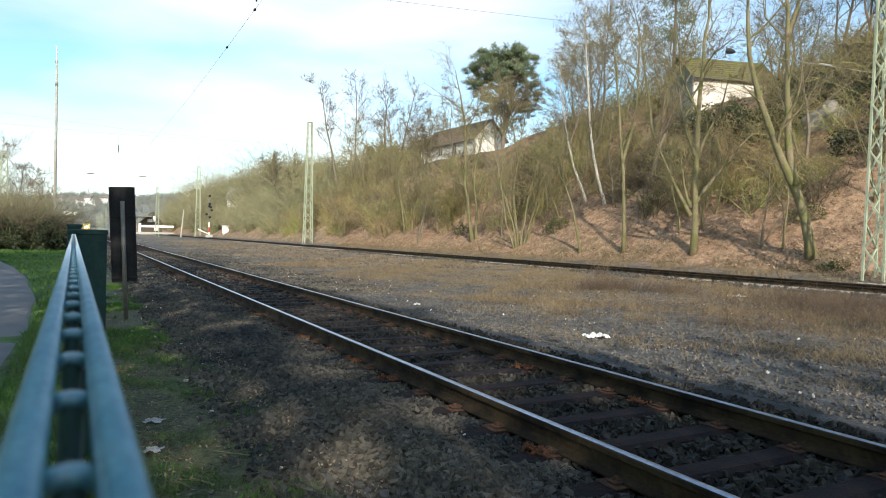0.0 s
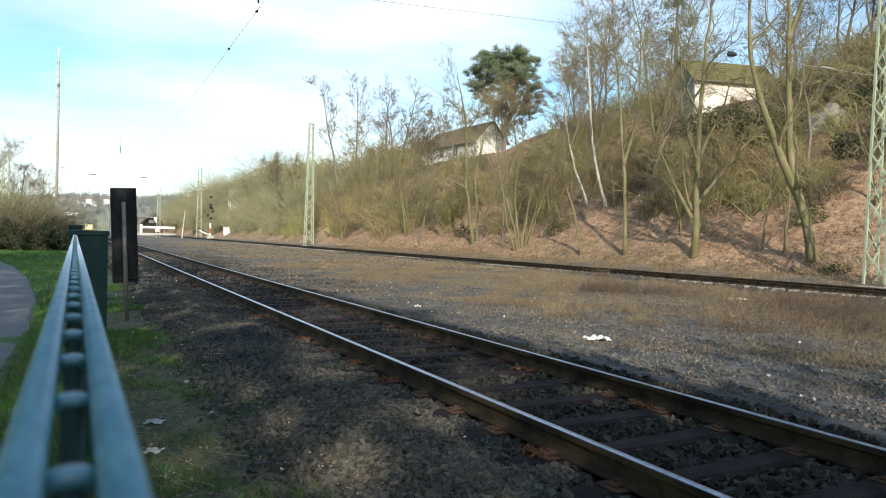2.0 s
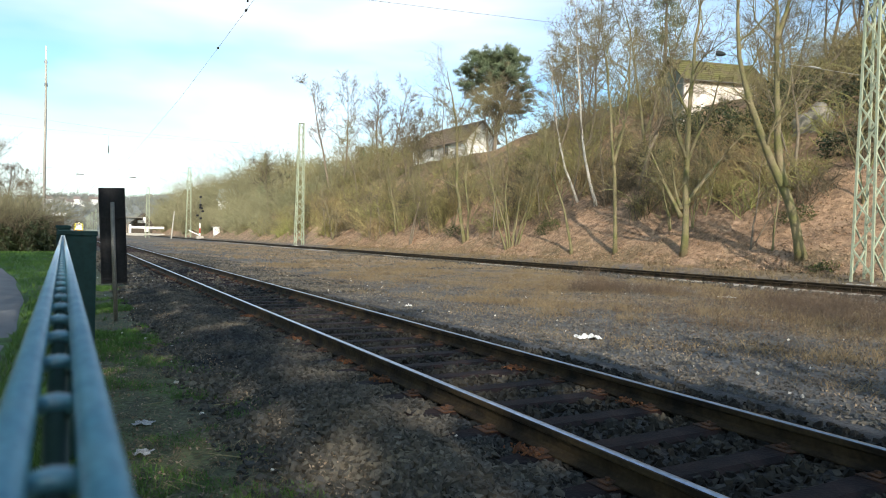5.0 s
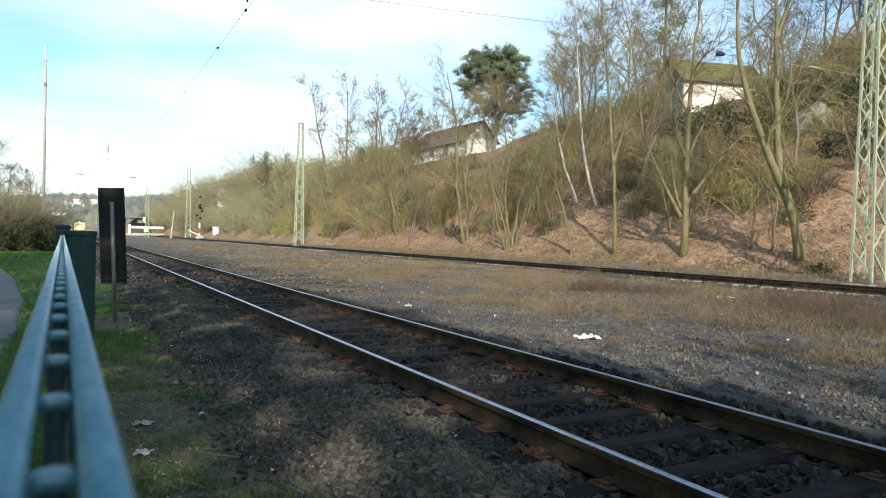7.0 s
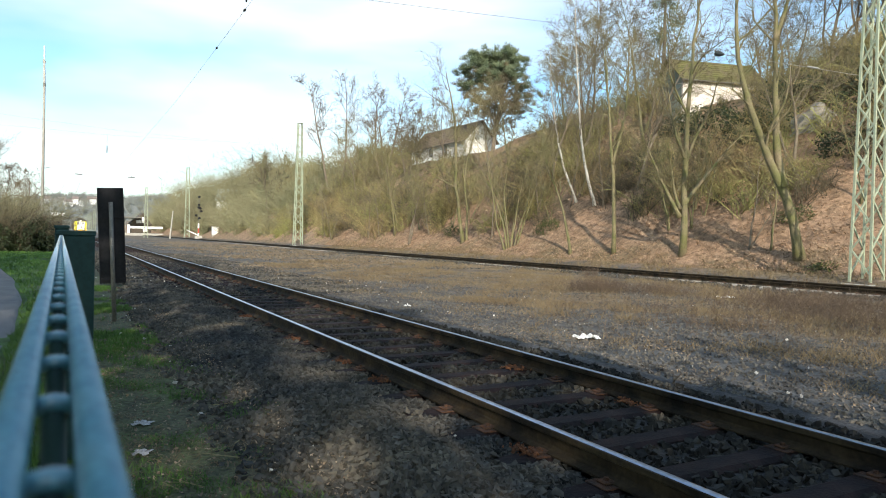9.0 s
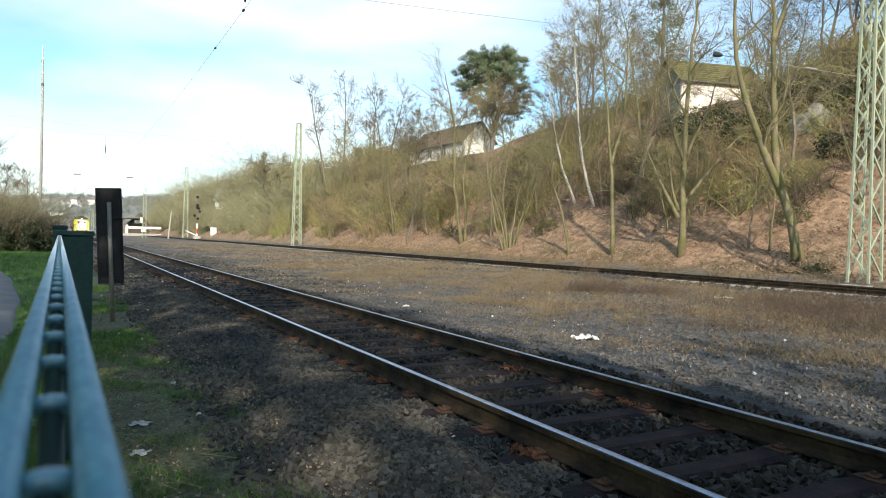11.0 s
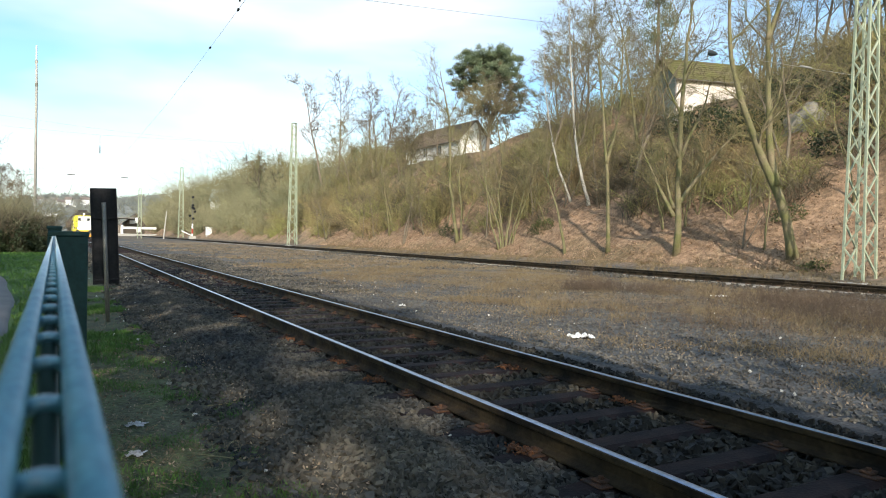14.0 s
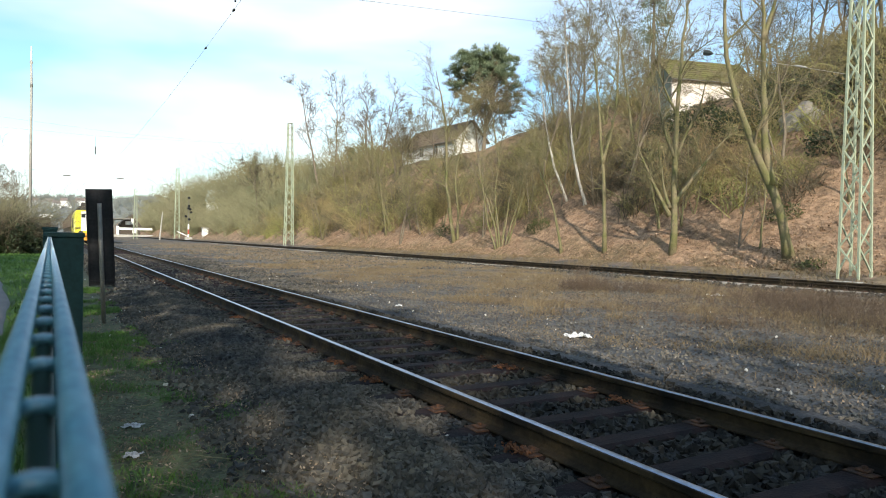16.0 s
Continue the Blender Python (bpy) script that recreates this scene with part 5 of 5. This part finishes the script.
build_far_hill()
FAR_TILE = mat("far_roof_tiles", (0.20, 0.16, 0.15), (0.26, 0.21, 0.19), 0.5, 0.9, 0.0)
for i, (x, y) in enumerate(((-11.0, 610), (-6.0, 622), (-1.5, 606), (3.5, 628), (10.5, 615), (15.0, 640), (-16.0, 636))):
    build_house("village_house", "small white house on the distant hillside", pose(x, y, float(ridge_z(x, y)) + 0.5, 0, 0, (-20, 15, 35, -10, 25, 5, 10)[i]), 4.6 + i % 3, 4.6, 3.4, 2.0, WHITE, WHITE, FAR_TILE)
build_house("village_house", "pale house high among the far trees", pose(31.6, 170.0, 6.9, 0, 0, -30), 4.0, 3.6, 2.8, 2.4, WHITE, WHITE, GREY_BOARD)


# ---- wires over the line ----
def build_wires():
    w = thing("overhead_wire", "dark overhead contact wire above the track", "wire")
    pts = [(3.376, y, 6.05 + 0.00002 * (y - 45) ** 2 + 0.012 * max(0, 26 - y) ** 1.25) for y in range(-30, 131, 4)]
    part("contact_wire", Geo().tube(pts, 0.003, 6), WIRE, w)
    for y in (15.4, 18.6):
        z = 6.05 + 0.00002 * (y - 45) ** 2 + 0.012 * (26 - y) ** 1.25
        part("insulator", Geo().tube([(3.376, y - 0.10, z), (3.376, y - 0.03, z), (3.376, y + 0.03, z), (3.376, y + 0.10, z)], [0.01, 0.028, 0.028, 0.01], 8), WIRE, w)
    part("clamp", Geo().tube([(3.376, 15.0, 6.62), (3.33, 15.1, 6.56), (3.376, 15.25, 6.44)], 0.02, 6), WIRE, w)
    s = thing("span_wire", "thin span wire crossing above the tracks", "wire")
    part("wire", Geo().tube([(-20 + 2.0 * i, 20 - 0.27 * max(0, i - 14), 8.25 + 0.00045 * (2 * i - 10) ** 2 + 0.014 * (2 * i)) for i in range(23)], 0.005, 5), WIRE, s)
    t = thing("feeder_wire", "pale feeder wire running past the slope", "wire")
    part("wire", Geo().tube([(24.5, 80.4, 14.3), (24.5, 60.0, 12.7), (24.5, 45.0, 11.8), (24.5, 30.5, 11.3), (24.5, 25.6, 11.0), (24.5, 20.0, 9.64), (24.5, 17.2, 8.66), (24.5, 13.95, 7.5)], 0.008, 5), CONCRETE, t)
    part("wire_clamp", Geo().tube([(24.5, 20.25, 9.72), (24.5, 20.15, 9.69), (24.5, 19.9, 9.60), (24.5, 19.75, 9.55)], [0.03, 0.13, 0.10, 0.03], 8), WIRE, t, "dark clamp on the wire")
    part("insulator", Geo().tube([(24.5, 15.5, 8.07), (24.5, 15.6, 8.11), (24.5, 15.9, 8.22), (24.5, 16.0, 8.26)], [0.015, 0.035, 0.035, 0.015], 8), CONCRETE, t)
    for x, y, z, wide in ((2.7, 60.0, 7.7, 0.035), (14.1, 60.0, 8.0, 0.035)):
        d = thing("hanging_insulator", "small dark insulator hanging over the line", "insulator", pose(x, y, z))
        part("body", Geo().tube([(0, 0, -0.25), (0, 0, -0.14), (0, 0, 0.14), (0, 0, 0.35)], [0.03, wide, wide, 0.03], 8), WIRE, d)
        part("hanger", Geo().tube([(0, 0, 0.33), (0, 0, 1.2)], 0.008, 4), WIRE, d)
        part("carrier", Geo().tube([(-30, 0, 2.4), (-10, 0, 1.3), (0, 0, 1.2), (10, 0, 1.5), (30, 0, 3)], 0.004, 4), WIRE, d)
    for x in (1.5, 9.0):
        d = thing("hanging_lamp", "flat lamp hanging on a wire above the far platform", "lamp", pose(x, 120.0, 9.95))
        part("shade", Geo().tube([(-0.55, 0, 0), (-0.45, 0, 0.04), (0.45, 0, 0.04), (0.55, 0, 0)], [0.03, 0.075, 0.075, 0.03], 8), GREY_STEEL, d)
        part("hanger", Geo().tube([(0, 0, 0.1), (0, 0, 1.0)], 0.012, 4), WIRE, d)
        part("carrier", Geo().tube([(-25, 0, 1.6), (0, 0, 1.0), (25, 0, 1.7)], 0.005, 4), WIRE, d)


build_wires()


# ---- litter and sticks ----
def crumpled(name, label, x, y, wide, deep, high, seed, material, category="litter"):
    g = np.random.default_rng(seed)
    nx, ny = 18, 10
    X, Y = np.meshgrid(np.linspace(-1, 1, nx), np.linspace(-1, 1, ny), indexing="ij")
    r = np.maximum(np.abs(X), np.abs(Y))
    Z = np.abs(np.sin(X * 5.3 + seed) * np.cos(Y * 3.7 + X * 2)) * (1 - 0.7 * r) * high + 0.3 * high * g.random(X.shape) + 0.004
    P = np.stack([X * wide / 2 * (1 + 0.15 * np.sin(Y * 4)), (Y + 0.35 * np.cos(X * 6)) * deep / 2, Z], -1).reshape(-1, 3)
    k = np.arange(nx * ny).reshape(nx, ny)
    a, b, c, d = k[:-1, :-1].ravel(), k[1:, :-1].ravel(), k[1:, 1:].ravel(), k[:-1, 1:].ravel()
    me = fast_mesh(name, P, np.concatenate([np.stack([a, b, c], 1), np.stack([a, c, d], 1)]), material)
    thing(name, label, category, pose(x, y, float(ground_z(x, y)) + 0.006, 0, 0, -28), data=me)


PLASTIC = mat("white_plastic_film", (0.72, 0.72, 0.71), (0.82, 0.82, 0.80), 8.0, 0.5, 0.2)
SCRAP = mat("dirty_paper", (0.26, 0.26, 0.25), (0.52, 0.51, 0.50), 25.0, 0.9, 0.3)
crumpled("plastic_bag", "crumpled white plastic bag lying on the gravel", 6.29, 7.18, 0.33, 0.20, 0.09, 3, PLASTIC)
crumpled("paper_scrap", "crumpled grey paper scrap in the grass", 0.49, 5.2, 0.13, 0.10, 0.02, 5, SCRAP)
crumpled("paper_scrap", "crumpled grey paper scrap in the grass", 0.42, 4.44, 0.10, 0.09, 0.02, 6, SCRAP)
crumpled("plastic_scrap", "small white plastic scrap among dry grass", 14.9, 11.7, 0.42, 0.22, 0.06, 7, PLASTIC)
crumpled("plastic_scrap", "small white plastic scrap on the gravel", 5.85, 11.9, 0.13, 0.10, 0.05, 8, PLASTIC)


def build_stick():
    s = thing("stick", "dark stick standing askew in the gravel", "stick", pose(5.1, 4.6, 0))
    part("shaft", Geo().tube([(0, 0, -0.03), (0.03, -0.02, 0.05), (0.09, -0.04, 0.10)], [0.012, 0.010, 0.006], 6), SHED_WOOD, s)


build_stick()


def build_twigs():
    """Fallen twigs in the moss beside the ballast."""
    a = random.Random(31)
    for i in range(16):
        x, y = a.uniform(0.5, 1.3), a.uniform(2.6, 6.0)
        turn, ln = a.uniform(0, 6.28), a.uniform(0.08, 0.22)
        t = thing("fallen_twig", "thin grey-brown twig lying in the moss", "twig", pose(x, y, float(ground_z(x, y)) + 0.012))
        d = Vector((math.cos(turn), math.sin(turn), 0.08))
        e = Vector((math.cos(turn + 0.7), math.sin(turn + 0.7), 0.15))
        part("shoot", Geo().tube([(0, 0, 0), (d * ln * 0.5)[:], (d * ln)[:]], [0.004, 0.003, 0.0015], 5), TWIG, t)
        part("side_shoot", Geo().tube([(d * ln * 0.45)[:], (d * ln * 0.45 + e * ln * 0.4)[:]], [0.0025, 0.001], 5), TWIG, t)


build_twigs()


def build_weeds():
    """Dead brown weed stalks in the rough ground."""
    out = []
    g = np.random.default_rng(702)
    for x, y, n, h, wide in ((13.0, 14.6, 500, 0.42, 0.45), (14.0, 13.4, 350, 0.36, 0.7), (14.6, 9.6, 500, 0.42, 1.2), (15.8, 10.2, 420, 0.40, 1.2), (13.2, 8.0, 420, 0.40, 1.0), (15.6, 7.4, 600, 0.38, 1.6), (12.0, 5.8, 500, 0.34, 1.2), (10.5, 10.0, 260, 0.28, 1.3), (9.5, 7.2, 240, 0.25, 1.0), (17.2, 19.5, 60, 0.7, 0.15)):
        b = np.stack([x + g.normal(0, wide, n), y + g.normal(0, wide * 0.8, n), np.zeros(n)], 1)
        b[:, 2] = ground_z(b[:, 0], b[:, 1]) - 0.01
        t = b + np.stack([g.normal(0, 0.35, n), g.normal(0, 0.35, n), g.uniform(0.25, 1.0, n)], 1) * h
        out.append(cones(b, (b + t) / 2 + g.normal(0, 0.03, (n, 3)), t, np.full(n, 0.004)))
        for _ in range(5):
            f = g.uniform(0.35, 1.0, (n, 1))
            c = b + (t - b) * f
            q = c + g.normal(0, 0.12, (n, 3)) * h + np.array([0, 0, 0.10]) * h
            out.append(cones(c, (c + q) / 2, q, np.full(n, 0.0035)))
    stuff("dead_weeds", *join(out), mat("dead_weed_stalks", (0.085, 0.062, 0.045), (0.13, 0.092, 0.062), 1.0, 0.95, 0.0, vary=0.3), "brown dead weed stalks on the rough ground", "weeds")


build_weeds()


# ---- unseen trees added behind the viewpoint to shade the near ground ----
def build_shade_trees():
    g = np.random.default_rng(801)
    # Places and leaf counts are set by the shade and dapple they throw.
    for x, y, h, r, n in ((-13.0, -20.0, 16.0, 4.0, 1760), (-8.3, -22.0, 17.0, 3.0, 900), (-7.0, -16.0, 14.0, 3.2, 450), (-4.6, -2.6, 11.0, 2.5, 1040), (-7.2, 1.5, 16.0, 3.0, 1100), (-11.0, 2.0, 9.0, 2.8, 500),
                          (-10.5, 9.0, 15.0, 3.2, 1400), (-10.5, 17.0, 14.0, 3.2, 1700), (-12.5, 27.0, 10.5, 3.0, 700), (-13.0, -2.0, 17.0, 3.4, 510), (-16.0, 15.0, 16.0, 3.6, 500), (-1.5, -15, 11, 3, 180),
                          (2.8, -17, 12, 3.0, 520), (7, -19, 13, 3.4, 1350), (12, -19, 13, 3.4, 1300), (17.5, -17, 12, 3.4, 750), (-1, -6, 5, 1.5, 110), (0.75, -5.0, 6.2, 1.2, 230), (1, -4.5, 3.5, 1.2, 200), (-1, -18, 13, 2, 360), (6.0, -5.5, 4.5, 1.6, 160)):
        tree = thing("shade_tree", "unseen evergreen tree with a loose crown, added for its shade", "tree", pose(x, y, 0))
        part("trunk", Geo().tube([(0, 0, -0.2), (0.1, 0, h * 0.4), (0, 0.1, h * 0.85)], [0.25, 0.2, 0.06], 8), BARK_GREY, tree, smooth=True)
        m = int(n)
        d = g.normal(0, 1, (m, 3))
        d /= np.linalg.norm(d, axis=1, keepdims=True)
        k = g.random(m)[:, None] ** 0.4 * (1 + 0.25 * np.sin(d[:, :1] * 7) * np.cos(d[:, 1:2] * 6))
        c = d * k * [r, r, h * 0.40] + [0, 0, h * 0.58]
        tagged(part("foliage", fast_mesh("foliage", *flakes(c, g.uniform(0.20, 0.42, m), 1.2), IVY), None, tree), kind="stuff")


build_shade_trees()


# ---- the train ----
YELLOW = mat("yellow_engine_paint", (0.72, 0.64, 0.035), (0.78, 0.69, 0.05), 1.5, 0.4, 0.02)
DARK_STEEL = mat("dark_underframe", (0.035, 0.032, 0.03), (0.06, 0.052, 0.045), 2.0, 0.8, 0.2)
WAGON = mat("brown_wagon_paint", (0.115, 0.085, 0.068), (0.16, 0.12, 0.095), 0.8, 0.8, 0.2)
ORANGE = mat("orange_buffer_beam", (0.75, 0.30, 0.02), (0.8, 0.36, 0.03), 2.0, 0.5, 0.0)
LAMP = bpy.data.materials.new("headlight_glow")
LAMP.use_nodes = True
LAMP.node_tree.nodes["Principled BSDF"].inputs["Emission Color"].default_value = (1.0, 0.96, 0.85, 1)
LAMP.node_tree.nodes["Principled BSDF"].inputs["Emission Strength"].default_value = 6.0
TRACK_X, RAIL_Z = 3.376, 0.201


def wheelset(parent, y, r=0.46):
    for s in (-1, 1):
        part("wheel", Geo().tube([(s * 0.70, y, r), (s * 0.80, y, r)], r, 16), DARK_STEEL, parent)


def build_locomotive():
    e = thing("locomotive", "yellow diesel locomotive with a white front panel", "locomotive", pose(TRACK_X, 376, RAIL_Z))
    side = [(-1.52, 1.05), (1.52, 1.05), (1.52, 2.95), (1.34, 3.55), (-1.34, 3.55), (-1.52, 2.95)]
    part("body", Geo().prism(side, 0.0, 14.0), YELLOW, e)
    roof = [(-1.36, 3.56), (1.36, 3.56), (1.18, 3.92), (0.7, 4.15), (-0.7, 4.15), (-1.18, 3.92)]
    part("roof", Geo().prism(roof, -0.02, 13.9), DARK_STEEL, e, "dark grey roof")
    part("roof_unit", Geo().box(-0.8, 0.9, 4.15, 0.5, 3.2, 4.45, 0.05), DARK_STEEL, e)
    part("front_panel", Geo().box(-0.85, -0.05, 1.25, 1.02, -0.004, 3.42, 0.02), WHITE, e, "white front panel")
    part("step_plate", Geo().box(-1.42, -0.12, 1.5, -0.90, -0.004, 1.62, 0.01), DARK_STEEL, e)
    for s in (-1, 1):
        part("windscreen", Geo().box(s * 0.62 - 0.20, -0.075, 2.72, s * 0.62 + 0.20, -0.052, 3.12, 0.01), DARK_GLASS, e, "dark windscreen")
        part("headlight", Geo().tube([(s * 0.72, -0.11, 1.42), (s * 0.72, -0.04, 1.42)], 0.13, 12), LAMP, e, "lit round headlight")
        b = part("buffer", Geo().tube([(s * 0.875, -0.65, 1.05), (s * 0.875, 0.0, 1.05)], 0.11, 10), DARK_STEEL, e)
        part("buffer_plate", Geo().tube([(s * 0.875, -0.70, 1.05), (s * 0.875, -0.65, 1.05)], 0.24, 14), DARK_STEEL, b)
        part("side_window", Geo().box(s * 1.50, 0.9, 2.5, s * 1.53, 1.8, 3.2), DARK_GLASS, e)
        part("handrail", Geo().tube([(s * 1.46, -0.06, 1.2), (s * 1.46, -0.06, 2.5)], 0.025, 6), WHITE, e)
        part("grille", Geo().box(s * 1.50, 4.5, 1.6, s * 1.535, 9.5, 2.8), DARK_STEEL, e)
    part("top_light", Geo().tube([(0, -0.09, 3.72), (0, -0.01, 3.72)], 0.12, 12), LAMP, e, "lit round headlight")
    part("buffer_beam", Geo().box(-1.45, -0.04, 0.72, 1.45, 0.2, 1.05, 0.02), ORANGE, e, "orange buffer beam")
    part("rail_guard", Geo().box(-1.25, 0.1, 0.18, 1.25, 0.2, 0.6, 0.02), ORANGE, e)
    part("underframe", Geo().box(-1.3, 0.25, 0.75, 1.3, 13.7, 1.05, 0.02), DARK_STEEL, e)
    for y in (2.4, 4.6, 9.4, 11.6):
        wheelset(e, y, 0.5)
    return e


def build_wagon():
    w = thing("goods_wagon", "brown bogie goods wagon behind the locomotive", "wagon", pose(TRACK_X, 400, RAIL_Z), group="wagons of the goods train")
    part("hopper", Geo().prism([(-1.45, 1.9), (-0.9, 1.15), (0.9, 1.15), (1.45, 1.9), (1.45, 3.7), (1.1, 4.0), (-1.1, 4.0), (-1.45, 3.7)], 0.3, 11.7), WAGON, w)
    for i in range(7):
        for s in (-1, 1):
            part("stanchion", Geo().box(s * 1.45 - 0.04, 0.6 + i * 1.75, 1.9, s * 1.45 + 0.04, 0.72 + i * 1.75, 3.7), WAGON, w)
    part("underframe", Geo().box(-1.2, 0.1, 0.9, 1.2, 11.9, 1.15, 0.02), DARK_STEEL, w)
    for y in (1.6, 3.4, 8.6, 10.4):
        wheelset(w, y)
    return w


engine = build_locomotive()
wagons = [build_wagon()]
for _ in range(9):
    wagons.append(copy_thing(wagons[0], pose(TRACK_X, 400, RAIL_Z)))


def motions():
    """The train comes in along the near track."""
    times = [0.5 * i for i in range(33)]
    front = [85.7 + 18.2 * (16.0 - t) for t in times]
    walk(engine, [(t, pose(TRACK_X, y, RAIL_Z)) for t, y in zip(times, front)])
    for k, w in enumerate(wagons):
        walk(w, [(t, pose(TRACK_X, y + 14.9 + 12.4 * k, RAIL_Z)) for t, y in zip(times, front)])


motions()
